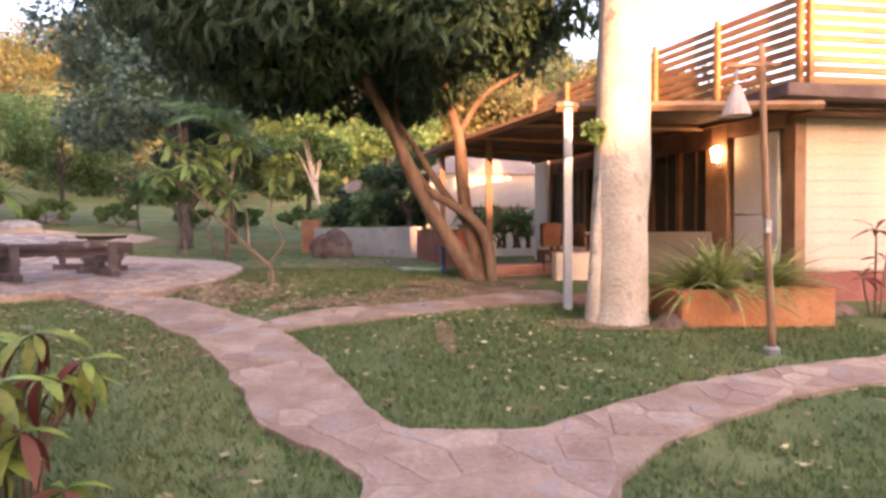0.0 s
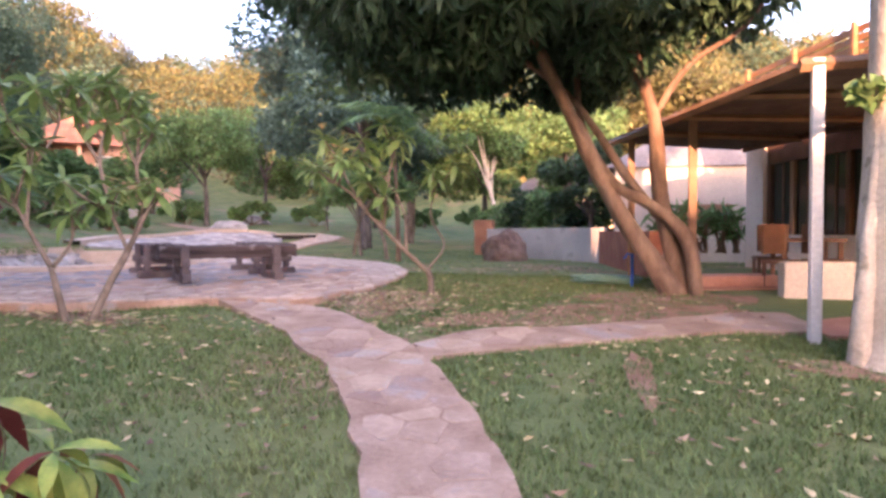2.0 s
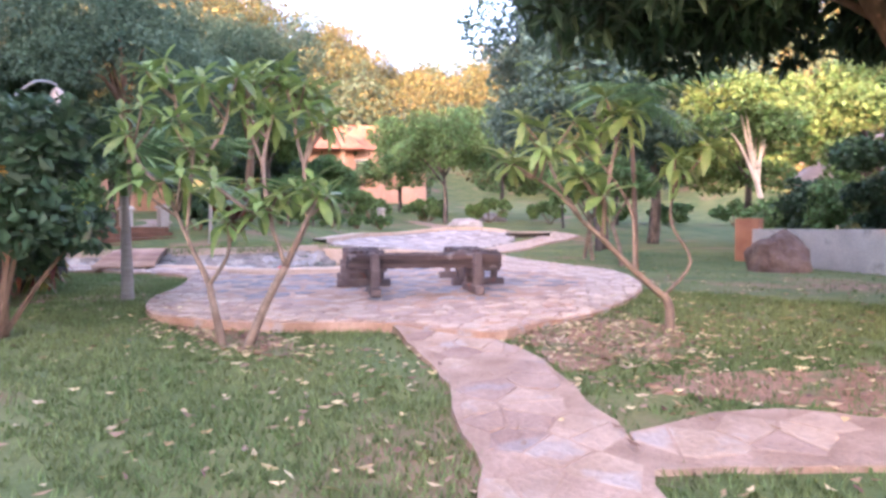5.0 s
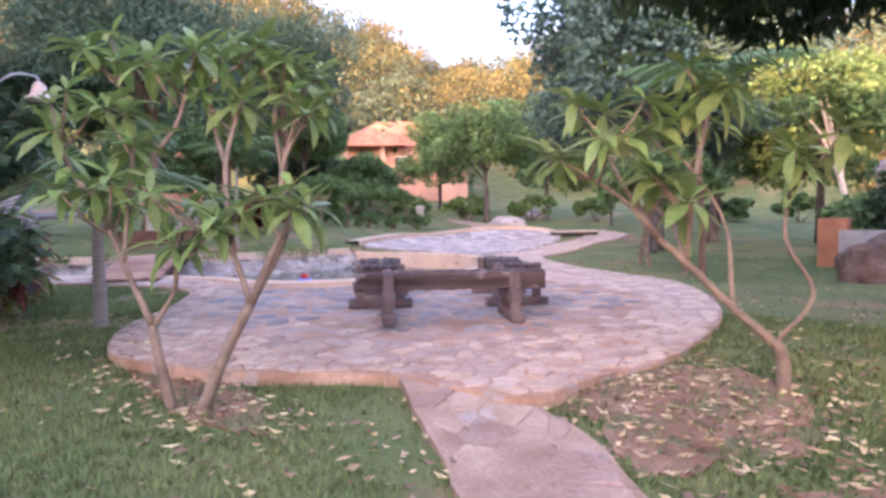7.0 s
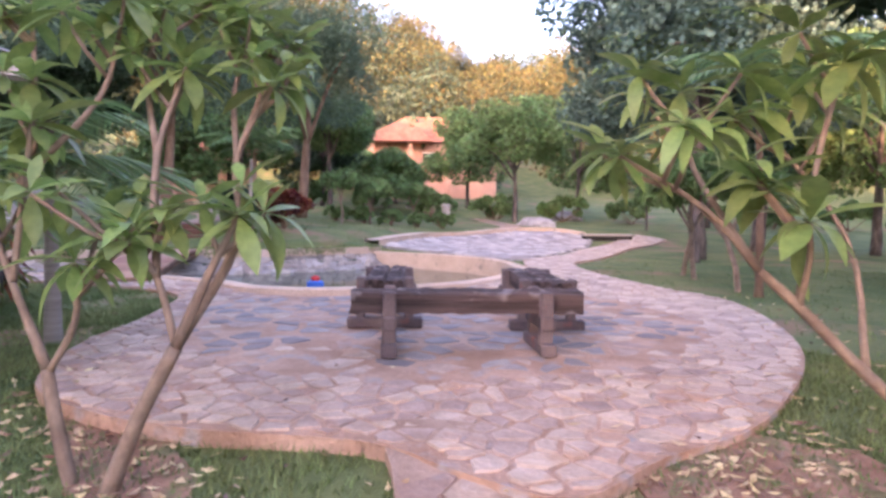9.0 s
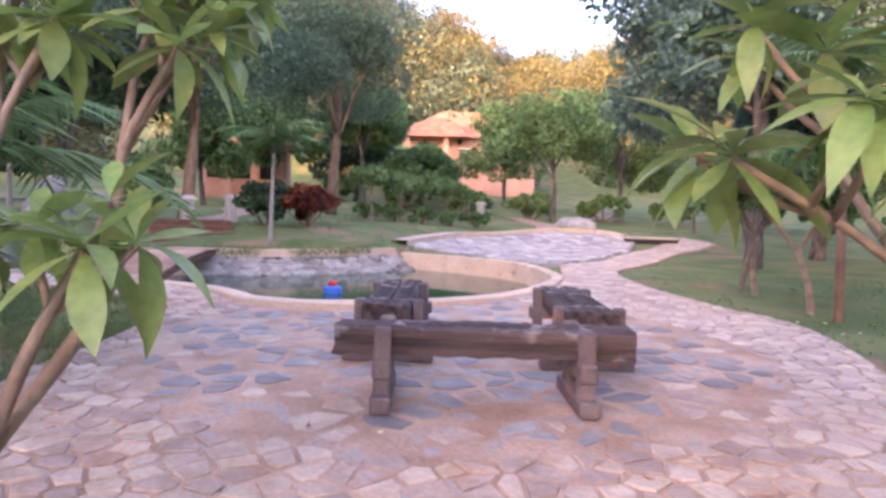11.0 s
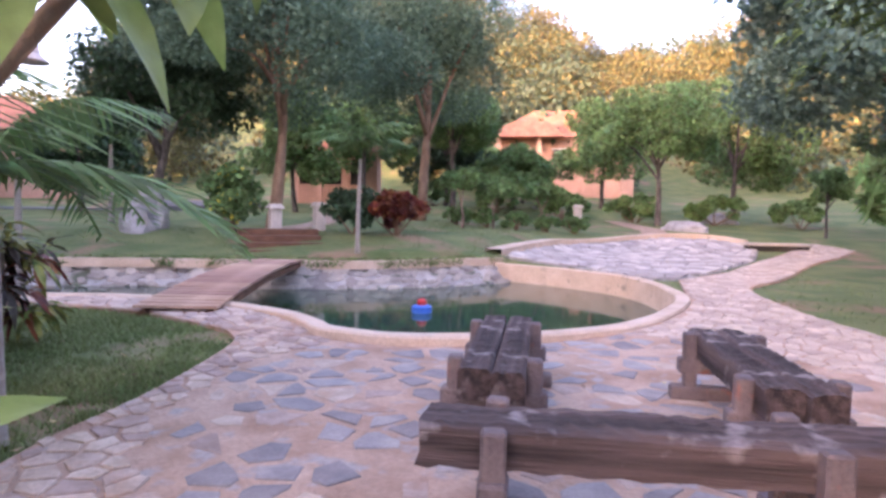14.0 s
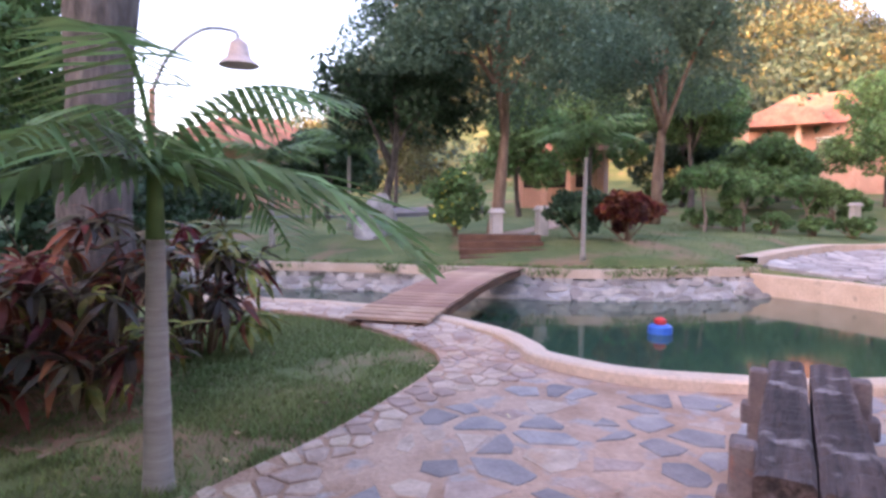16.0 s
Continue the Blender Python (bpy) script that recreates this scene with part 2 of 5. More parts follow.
def thing(name, label, category, m=None, group="", kind=""):
    ob = tagged(new(name), label, category, group, kind)
    if m is not None:
        ob.matrix_world = m
    return ob


def add_box(bm, size, m=None, bevel=0.0, taper=1.0, seg=1):
    g_ = bmesh.ops.create_cube(bm, size=1.0)
    vs = g_["verts"]
    for v in vs:
        v.co = Vector((v.co.x * size[0], v.co.y * size[1], v.co.z * size[2]))
        if v.co.z > 0:
            v.co.x *= taper
            v.co.y *= taper
    if bevel:
        es = list({e for v in vs for e in v.link_edges})
        r = bmesh.ops.bevel(bm, geom=es, offset=bevel, segments=seg, affect="EDGES", profile=0.5)
        vs = list({v for f in r["faces"] for v in f.verts} | {v for v in vs if v.is_valid})
    if m is not None:
        bmesh.ops.transform(bm, matrix=m, verts=vs)
    return vs


def box(size, m=None, bevel=0.006, taper=1.0):
    bm = bmesh.new()
    add_box(bm, size, m, bevel, taper)
    return bm


def tube(points, radii, sides=8, cap=True, wob=0.0):
    """A tapered limb through the points."""
    bm = bmesh.new()
    rings = []
    pts = [Vector(p) for p in points]
    ref = Vector((0.31, 0.95, 0.05)).normalized()
    for i, p in enumerate(pts):
        d = (pts[min(i + 1, len(pts) - 1)] - pts[max(i - 1, 0)]).normalized()
        a = d.cross(ref)
        if a.length < 0.1:
            a = d.cross(Vector((1, 0, 0)))
        a.normalize()
        b = d.cross(a)
        ring = []
        for j in range(sides):
            th = 2 * math.pi * j / sides
            r = radii[i] * (1 + wob * noise.noise(Vector((p.x * 2 + math.cos(th), p.y * 2 + math.sin(th), p.z * 1.5))))
            ring.append(bm.verts.new(p + a * r * math.cos(th) + b * r * math.sin(th)))
        rings.append(ring)
    for r0, r1 in zip(rings, rings[1:]):
        for j in range(sides):
            bm.faces.new((r0[j], r0[(j + 1) % sides], r1[(j + 1) % sides], r1[j]))
    if cap:
        bm.faces.new(rings[0][::-1])
        bm.faces.new(rings[-1])
    return bm


def smooth_line(points, n=6):
    """Catmull-Rom through the points."""
    P = [Vector(p) for p in points]
    P = [P[0] * 2 - P[1]] + P + [P[-1] * 2 - P[-2]]
    out = []
    for i in range(1, len(P) - 2):
        for k in range(n):
            t = k / n
            a, b, c, d = P[i - 1:i + 3]
            out.append(0.5 * ((2 * b) + (c - a) * t + (2 * a - 5 * b + 4 * c - d) * t * t + (3 * b - a - 3 * c + d) * t ** 3))
    out.append(P[-2])
    return out


def inside(x, y, poly):
    c = False
    n = len(poly)
    for i in range(n):
        x0, y0 = poly[i][0], poly[i][1]
        x1, y1 = poly[i - 1][0], poly[i - 1][1]
        if (y0 > y) != (y1 > y) and x < (x1 - x0) * (y - y0) / (y1 - y0) + x0:
            c = not c
    return c


def lerp_table(v, table):
    if v <= table[0][0]:
        return table[0][1]
    for (a, za), (b, zb) in zip(table, table[1:]):
        if v <= b:
            q = (v - a) / (b - a)
            return za + (zb - za) * q
    return table[-1][1]


# ---- plan, in metres ----
MAIN_LEFT = [(-0.5, -3.0), (-0.48, 0.0), (-0.4, 2.0), (-0.37, 2.72), (-0.55, 3.02), (-1.01, 3.45), (-1.31, 3.99), (-2.0, 5.08), (-2.4, 5.45), (-2.92, 6.0), (-3.5, 6.42), (-4.1, 6.8), (-4.5, 7.1)]
MAIN_RIGHT = [(-4.0, 7.6), (-3.35, 7.12), (-2.92, 6.95), (-2.5, 6.66), (-1.84, 6.05), (-1.62, 5.8), (-1.42, 5.54), (-0.75, 4.39), (-0.42, 3.65), (-0.08, 3.43)]
RIGHT_UP = [(0.56, 3.52), (1.15, 3.97), (2.2, 4.64), (3.84, 5.34), (8.0, 6.8)]
RIGHT_LOW = [(7.4, 5.8), (3.27, 4.54), (2.05, 3.94), (1.3, 3.41), (0.92, 2.99), (0.78, 2.77), (0.6, 2.0), (0.5, 0.0), (0.5, -3.0)]
PATH = [tuple(p.xy) for seg in (MAIN_LEFT, MAIN_RIGHT + RIGHT_UP, RIGHT_LOW) for p in smooth_line([(*q, 0) for q in seg], 4)]
HOUSE_PATH = [tuple(p.xy) for seg in ([(-1.72, 5.95), (-1.35, 6.62), (-0.42, 7.1), (0.94, 8.1), (1.5, 8.3)], [(1.6, 7.5), (1.29, 7.36), (0.77, 7.22), (0.0, 6.7), (-0.9, 6.1), (-1.5, 5.64)]) for p in smooth_line([(*q, 0) for q in seg], 4)]


def broken(poly, step=0.12, amount=0.05):
    """The same outline with finer points and a worn, uneven edge."""
    out = []
    for i in range(len(poly)):
        a, b = Vector((*poly[i - 1], 0)), Vector((*poly[i], 0))
        n = max(1, int((b - a).length / step))
        for k in range(n):
            p = a.lerp(b, k / n)
            w = Vector((p.x * 3.1, p.y * 3.1, 0.0))
            out.append((p.x + amount * noise.noise(w) + 0.4 * amount * noise.noise(w * 4), p.y + amount * noise.noise(w + Vector((9, 4, 2))) + 0.4 * amount * noise.noise(w * 4 + Vector((3, 1, 7)))))
    return out


PATH, HOUSE_PATH = broken(PATH), broken(HOUSE_PATH)
KERB = [tuple(p.xy) for p in smooth_line([(-16.2, 2.0, 0), (-14.9, 4.6, 0), (-13.97, 6.27, 0), (-13.24, 7.51, 0), (-12.2, 8.41, 0), (-11.07, 8.93, 0), (-10.3, 9.03, 0), (-9.82, 9.02, 0), (-9.13, 9.47, 0), (-8.75, 10.1, 0), (-8.45, 10.95, 0), (-8.42, 12.4, 0), (-9.2, 14.3, 0), (-10.2, 15.6, 0), (-12.2, 16.95, 0), (-14.2, 17.1, 0), (-16.4, 16.6, 0)], 5)]
PLAZA = [tuple(p.xy) for p in smooth_line([(-13.48, 6.24, 0), (-12.27, 7.46, 0), (-10.86, 8.18, 0), (-10.3, 8.27, 0), (-9.95, 8.17, 0), (-9.22, 7.72, 0), (-8.45, 7.15, 0), (-7.91, 6.63, 0), (-7.23, 6.18, 0), (-6.37, 5.92, 0), (-5.3, 6.2, 0), (-4.38, 6.86, 0), (-3.8, 6.95, 0), (-3.3, 7.1, 0), (-3.25, 7.8, 0), (-3.1, 8.7, 0), (-3.4, 10.5, 0), (-4.2, 12.3, 0), (-5.35, 13.92, 0), (-6.6, 14.4, 0), (-8.39, 15.65, 0), (-10.2, 17.6, 0), (-10.9, 20.0, 0), (-12.8, 25.5, 0), (-13.6, 29.5, 0)], 4)]
PLAZA += [(-15.0, 29.5), (-14.6, 27.0), (-13.8, 24.2), (-12.4, 20.4), (-11.75, 17.6)] + [p for p in KERB[::-1] if p[0] > -11.6 or p[1] < 10][4:] + [(-14.6, 4.2)]
BANK_LOW = [(-21.0, 2.0), (-19.25, 5.67), (-17.65, 9.14), (-16.46, 10.87), (-15.6, 13.2), (-15.5, 16.1)]
BANK_TOP = [(-22.6, 1.6), (-20.3, 5.5), (-18.6, 9.0), (-17.5, 11.2), (-16.7, 13.2), (-16.8, 16.7)]
POND = KERB + [(-16.4, 16.6), (-17.0, 13.2), (-17.6, 11.2), (-18.7, 9.0), (-20.4, 5.5), (-22.6, 1.8)]
RAMP = [(-17.0, 17.0), (-14.2, 17.35), (-12.2, 17.2), (-11.9, 17.6), (-12.6, 20.4), (-14.0, 24.2), (-15.4, 26.8), (-16.4, 27.3), (-17.4, 27.0), (-18.5, 25.6), (-19.0, 21.7), (-18.1, 19.0)]
WATER_Z, KERB_Z = 0.42, 0.87
RISE = [(13.0, 0.0), (16.0, 0.12), (20.3, 0.2), (21.5, 0.36), (23.8, 0.74), (27.0, 0.88), (31.0, 1.16), (37.0, 1.3), (38.0, 1.75), (45.0, 1.9), (60.0, 4.5), (90.0, 18.0), (140.0, 43.0), (230.0, 72.0), (400.0, 78.0)]


def ground_z(x, y):
    """Height of the ground: a lawn rising to a level terrace, a bank beyond the pond, wooded hills, an added unseen
    ridge behind the walk's start that shades it.
    """
    u = -0.42 * x + 0.9 * y
    a, b, k = 0.082 * u, 0.72, 0.06
    z = max(b - k * math.log(1 + math.exp(min(50.0, (b - a) / k))), -0.4)
    d = -0.79 * x + 0.61 * y
    side = 0.61 * x + 0.79 * y
    q = min(1.0, max(0.0, side / 7))
    q = q * q * (3 - 2 * q) * max(0.0, min(1.0, (d - 14) / 8)) * (1.0 if d < 40 else max(0.0, (45 - d) / 5))
    z += lerp_table(d - 7 * q, RISE[:10])
    if d > 45:
        valley = 1 - 0.39 * math.exp(-((side - 4 - 0.19 * d) / (0.26 * d)) ** 2)
        valley *= lerp_table(side / d, [(-0.66, 0.3), (-0.45, 1.0)])
        z += (lerp_table(d, RISE) - 1.9) * valley * (1 + 0.25 * noise.noise(Vector((x * 0.02, y * 0.02, 3))))
    # added ridge, never in view: its heights along x set where sun is blocked
    back = -y - 12
    if back > 0:
        top = lerp_table(x, [(-60, 8.0), (-38, 14.0), (-30, 20.0), (-12, 22.0), (-1, 18.0), (2.5, 12.0), (5.2, 11.0), (7.0, 7.3), (7.8, 7.3), (9.5, 8.4), (14, 8.6), (40, 9.5)])
        q = min(1.0, back / 8)
        z += q * q * (3 - 2 * q) * (top + 0.8 * noise.noise(Vector((x * 0.3, y * 0.3, 1))))
    far = y - 0.35 * abs(x) - 42
    if far > 0 and x > -25:
        z += min(far * 0.32, 28) * min(1.0, (x + 25) / 15)
    return z


def in_pond(x, y):
    return inside(x, y, POND)


# ground sheet, finer near the walk
def axis(lo, hi, a, b, step):
    out = list(np.arange(a, b, step))
    v, s = b, step
    while v < hi:
        out.append(v)
        s = min(s * 1.25, 60)
        v += s
    out.append(hi)
    v, s = a, step
    while v > lo:
        s = min(s * 1.25, 60)
        v -= s
        out.insert(0, max(v, lo))
    return out


gx, gy = axis(-900, 900, -26, 8, 0.35), axis(-600, 900, -3, 26, 0.35)
gv = []
for y in gy:
    for x in gx:
        z = ground_z(x, y)
        if -24 < x < -8 and 1 < y < 18 and in_pond(x, y):
            z = -0.5
        gv.append((x, y, z))
nx = len(gx)
gf = [(j * nx + i, j * nx + i + 1, (j + 1) * nx + i + 1, (j + 1) * nx + i) for j in range(len(gy) - 1) for i in range(nx - 1)]
ground = tagged(raw("ground", gv, gf, M_GRASS, smooth=True), "uneven green lawn with bare reddish patches", "ground", kind="structure")


def clip(poly, nx_, ny_, c):
    """Keep the part of a polygon where nx*x + ny*y <= c."""
    out = []
    for i in range(len(poly)):
        a, b = poly[i - 1], poly[i]
        da, db = nx_ * a[0] + ny_ * a[1] - c, nx_ * b[0] + ny_ * b[1] - c
        if (da <= 0) != (db <= 0):
            q = da / (da - db)
            out.append((a[0] + (b[0] - a[0]) * q, a[1] + (b[1] - a[1]) * q))
        if db <= 0:
            out.append(b)
    return out


def draped(name, poly, height, material, skirt=0.3, cell=0.6, zf=None):
    """A slab that follows the ground inside a plan polygon, with edges that go down into the soil."""
    zf = zf or (lambda x, y: ground_z(x, y) + height)
    vs, fs = [], []
    xs, ys = [p[0] for p in poly], [p[1] for p in poly]
    x = math.floor(min(xs) / cell) * cell
    while x < max(xs):
        strip = clip(clip(poly, 1, 0, x + cell), -1, 0, -x)
        y = math.floor(min(ys) / cell) * cell
        while strip and y < max(ys):
            c = clip(clip(strip, 0, 1, y + cell), 0, -1, -y)
            if len(c) >= 3:
                k = len(vs)
                vs += [(p[0], p[1], zf(*p)) for p in c]
                fs.append(tuple(range(k, k + len(c))))
            y += cell
        x += cell
    for i in range(len(poly)):
        a, b = poly[i - 1], poly[i]
        k = len(vs)
        za, zb = zf(*a), zf(*b)
        vs += [(a[0], a[1], za), (b[0], b[1], zb), (b[0], b[1], zb - skirt), (a[0], a[1], za - skirt)]
        fs.append((k, k + 1, k + 2, k + 3))
    return raw(name, vs, fs, material)


def area_sign(poly):
    return sum(poly[i - 1][0] * poly[i][1] - poly[i][0] * poly[i - 1][1] for i in range(len(poly)))




def terrace_z(x, y):
    """The terrace stays level where the lawn falls away from it."""
    return max(ground_z(x, y), 0.67)


def path_z(x, y):
    """The path climbs the last stride to the terrace."""
    return ground_z(x, y) + 0.05 * max(0.0, 1 - math.hypot(x + 4.3, y - 7.15) / 1.3)


path = tagged(draped("path", PATH, 0.035, M_PATH, zf=lambda x, y: path_z(x, y) + 0.035), "curving garden path of flush pinkish flagstones", "path", kind="structure")
house_path = tagged(draped("path_to_house", HOUSE_PATH, 0.032, M_PATH), "narrow pinkish stone path to the porch", "path", kind="structure")
plaza = tagged(draped("pavement", PLAZA, 0.05, M_SAND, 0.35, zf=lambda x, y: terrace_z(x, y) + 0.05), "round terrace of crazy paving in sandy mortar", "pavement", kind="structure")

# ---- pond: kerb, water, stone bank, spillway ----
def ribbon(name, line, profile, material, parent=None, label="", zbase=0.0):
    """Sweep a profile of (offset to the left of travel, z) along a plan line."""
    vs, fs = [], []
    n, m = len(line), len(profile)
    for i, p in enumerate(line):
        a, b = line[max(i - 1, 0)], line[min(i + 1, n - 1)]
        d = Vector((b[0] - a[0], b[1] - a[1])).normalized()
        for o, z in profile:
            vs.append((p[0] - d.y * o, p[1] + d.x * o, zbase + z + 0.008 * noise.noise(Vector((p[0] * 2, p[1] * 2, o * 3)))))
    for i in range(n - 1):
        for j in range(m):
            fs.append((i * m + j, i * m + (j + 1) % m, (i + 1) * m + (j + 1) % m, (i + 1) * m + j))
    fs += [tuple(range(m)), tuple(range((n - 1) * m, n * m))[::-1]]
    return raw(name, vs, fs, material, parent, label)


kerb = tagged(ribbon("pond_kerb", KERB, [(0, -0.9), (0, KERB_Z - 0.02), (0.02, KERB_Z), (0.2, KERB_Z), (0.22, KERB_Z - 0.02), (0.22, -0.9)], M_KERB),
              "low rounded tan plaster kerb around the pond", "kerb", kind="structure")
water = tagged(raw("water", [(p[0], p[1], WATER_Z) for p in POND], [tuple(range(len(POND)))], M_WATER), "still dark green pond water", "water", kind="structure")
bank = thing("pond_bank", "sloping grey rubble stone bank of the pond", "bank", kind="structure")
lo, hi = smooth_line([(*p, 0) for p in BANK_LOW], 14), smooth_line([(*p, 0) for p in BANK_TOP], 14)
bv, bf = [], []
ROWS_B = 9
for i, (a, b) in enumerate(zip(lo, hi)):
    for j in range(ROWS_B):
        q = j / (ROWS_B - 1)
        p = a.lerp(b, q)
        z = 0.28 + (0.95 - 0.28) * q
        w = 0.09 * noise.noise(Vector((p.x * 2.3, p.y * 2.3, z * 5)))
        bv.append((p.x + w, p.y, z + 0.4 * w))
for i in range(len(lo) - 1):
    for j in range(ROWS_B - 1):
        k = i * ROWS_B + j
        bf.append((k, k + 1, k + ROWS_B + 1, k + ROWS_B))
raw("bank_face", bv, bf, M_BANK, bank, smooth=False)
ribbon("coping", [tuple(p.xy) for p in hi], [(-0.05, 0.8), (-0.05, 0.99), (-0.4, 0.99), (-0.4, 0.8)], M_KERB, bank, "tan plaster coping")
spill = tagged(draped("spillway", RAMP, 0.02, M_BANK), "broad cobbled spillway basin of pale stone", "spillway", kind="structure")
RAMP_EDGE = [tuple(p.xy) for p in smooth_line([(-17.1, 16.9, 0), (-18.2, 19.0, 0), (-19.15, 21.7, 0), (-18.7, 25.7, 0), (-17.5, 27.2, 0), (-16.3, 27.5, 0)], 6)]
vs_, fs_ = [], []
for i, p in enumerate(RAMP_EDGE):
    a, b = RAMP_EDGE[max(i - 1, 0)], RAMP_EDGE[min(i + 1, len(RAMP_EDGE) - 1)]
    d = Vector((b[0] - a[0], b[1] - a[1])).normalized()
    for o, h in ((0.25, -0.1), (0.25, 0.14), (-0.25, 0.14), (-0.25, -0.1)):
        x, y = p[0] - d.y * o, p[1] + d.x * o
        vs_.append((x, y, ground_z(*p) + h))
for i in range(len(RAMP_EDGE) - 1):
    for j in range(4):
        fs_.append((i * 4 + j, i * 4 + (j + 1) % 4, i * 4 + 4 + (j + 1) % 4, i * 4 + 4 + j))
tagged(raw("spillway_kerb", vs_, fs_, M_KERB), "tan kerb along the spillway", "kerb", kind="structure")
culv = thing("culvert", "low dark concrete culvert mouth beside the lawn", "culvert", pose(-15.1, 27.4, ground_z(-15.1, 27.4) - 0.05, 0, 0, 55))
part("slab", box((2.2, 0.5, 0.09), pose(0, 0.1, 0.26)), M_GREYWALL, culv)
# solid near-black block: the shade inside the mouth is given by its colour
part("recess_shade", box((2.0, 0.4, 0.24), pose(0, 0.05, 0.1)), M_DARK, culv)

# plank bridge
bridge = thing("plank_bridge", "narrow weathered plank footbridge over the pond", "bridge")
bA, bB = Vector((-11.75, 7.95, 0.88)), Vector((-17.3, 11.1, 0.99))
bd = (bB - bA)
bw = Vector((-bd.y, bd.x, 0)).normalized()
yaw = math.degrees(math.atan2(bd.y, bd.x))
NPL = 34
for i in range(NPL):
    p = bA + bd * ((i + 0.5) / NPL) + Vector((0, 0, 0.1 * math.sin(math.pi * (i + 0.5) / NPL)))
    if i == 0:
        pl = part("plank", box((bd.length / NPL * 0.9, 1.0, 0.04), None, 0.004), M_BAMBOO, bridge)
        pl.matrix_world = pose(*p, 0, 0, yaw)
    else:
        o = new("plank", pl.data)
        o.parent = bridge
        o.matrix_world = pose(*p, random.uniform(-1, 1), random.uniform(-1, 1), yaw + random.uniform(-1, 1))
for s in (-0.38, 0.38):
    part("beam", tube([bA + bw * s - Vector((0, 0, 0.11)), bA.lerp(bB, 0.5) + bw * s - Vector((0, 0, 0.01)), bB + bw * s - Vector((0, 0, 0.11))], [0.08] * 3, 6), M_DARKWOOD, bridge)

# steps up the far bank
steps = thing("garden_steps", "three dark earth and timber steps up the bank", "steps", kind="structure")
sd = Vector((-0.975, 0.22, 0))
for i in range(4):
    p = Vector((-18.85, 11.65, 0)) + sd * (0.45 * i)
    part("step", box((0.55, 2.1, 0.5), pose(p.x, p.y, 1.12 + 0.16 * i - 0.25, 0, 0, 168), 0.02), M_DARKWOOD, steps)
FAR_PATH = [tuple(p.xy) for p in smooth_line([(-20.6, 11.2, 0), (-22.5, 12.5, 0), (-25.0, 14.8, 0), (-29, 16.2, 0)], 5)] + [tuple(p.xy) for p in smooth_line([(-29, 17.2, 0), (-25.0, 15.8, 0), (-22.3, 13.6, 0), (-20.4, 12.4, 0)], 5)]
tagged(draped("path_far", FAR_PATH, 0.03, M_PATH), "pale path from the steps towards a house", "path", kind="structure")
FAR_PATH2 = [(-18.9, 25.2), (-21.0, 27.6), (-25.4, 30.2), (-25.7, 31.2), (-20.8, 28.8), (-18.4, 26.3)]
tagged(draped("path_lawn", FAR_PATH2, 0.03, M_PATH), "short pale stone path across the upper lawn", "path", kind="structure")

flo = thing("pond_float", "blue plastic float with a red cap on the water", "float", pose(-12.65, 11.98, WATER_Z))
part("body", tube([(0, 0, -0.05), (0, 0, -0.03), (0, 0, 0.1), (0, 0, 0.13)], [0.13, 0.17, 0.17, 0.12], 14), M_BLUE, flo)
part("cap", tube([(0, 0, 0.13), (0, 0, 0.2), (0, 0, 0.23)], [0.08, 0.09, 0.04], 10), M_RED, flo, "red cap")


# ---- timber benches on the terrace ----
def sleeper(length, width, thick, seed):
    """A hewn, split-ended beam along x."""
    bm = bmesh.new()
    rnd = random.Random(seed)
    n = 40
    rings = []
    for i in range(n + 1):
        x = (i / n - 0.5) * length
        ring = []
        for y, z in ((-1, -1), (-0.4, -1), (0.4, -1), (1, -1), (1, -0.3), (1, 0.8), (0.8, 1), (0.3, 1), (-0.3, 1), (-0.8, 1), (-1, 0.8), (-1, -0.3)):
            w = 0.05 * noise.noise(Vector((x * 2.2, y * 1.3 + seed, z * 1.3)))
            e = rnd.uniform(-0.02, 0.02) if i in (0, n) else rnd.uniform(-0.004, 0.004)
            ring.append(bm.verts.new((x + e, y * width / 2 * (1 + w * 1.6), z * thick / 2 + w * thick * 0.7 + rnd.uniform(-0.009, 0.009))))
        rings.append(ring)
    for a, b in zip(rings, rings[1:]):
        for j in range(12):
            bm.faces.new((a[j], b[j], b[(j + 1) % 12], a[(j + 1) % 12]))
    bm.faces.new(rings[0])
    bm.faces.new(rings[-1][::-1])
    bmesh.ops.recalc_face_normals(bm, faces=bm.faces)
    return bm


def bench(m, length, leg_at, label, seed, planks=2):
    b = thing("timber_bench", label, "bench", m, "benches on the terrace")
    wid = 0.18 if planks == 2 else 0.32
    for i in range(planks):
        y = (i - (planks - 1) / 2) * (wid + 0.015)
        part("beam", sleeper(length * (1 - 0.03 * i), wid, 0.17, seed + i), M_TIMBER, b).matrix_local = pose(0.02 * i, y, 0.395, 0, 0, 0.6 * (i - 0.5))
    half = planks * wid / 2 + 0.03
    for x in leg_at:
        for s in (-1, 1):
            part("leg", box((0.1, 0.09, 0.49), pose(x, s * (half + 0.02), 0.245, random.uniform(-1.5, 1.5), random.uniform(-1.5, 1.5), random.uniform(-4, 4)), 0.012), M_POST, b)
        part("foot", box((0.12, 2 * half + 0.3, 0.1), pose(x, 0, 0.05), 0.012), M_POST, b)
        part("crosspiece", box((0.11, 2 * half + 0.2, 0.11), pose(x, 0, 0.25), 0.012), M_POST, b)
    return b


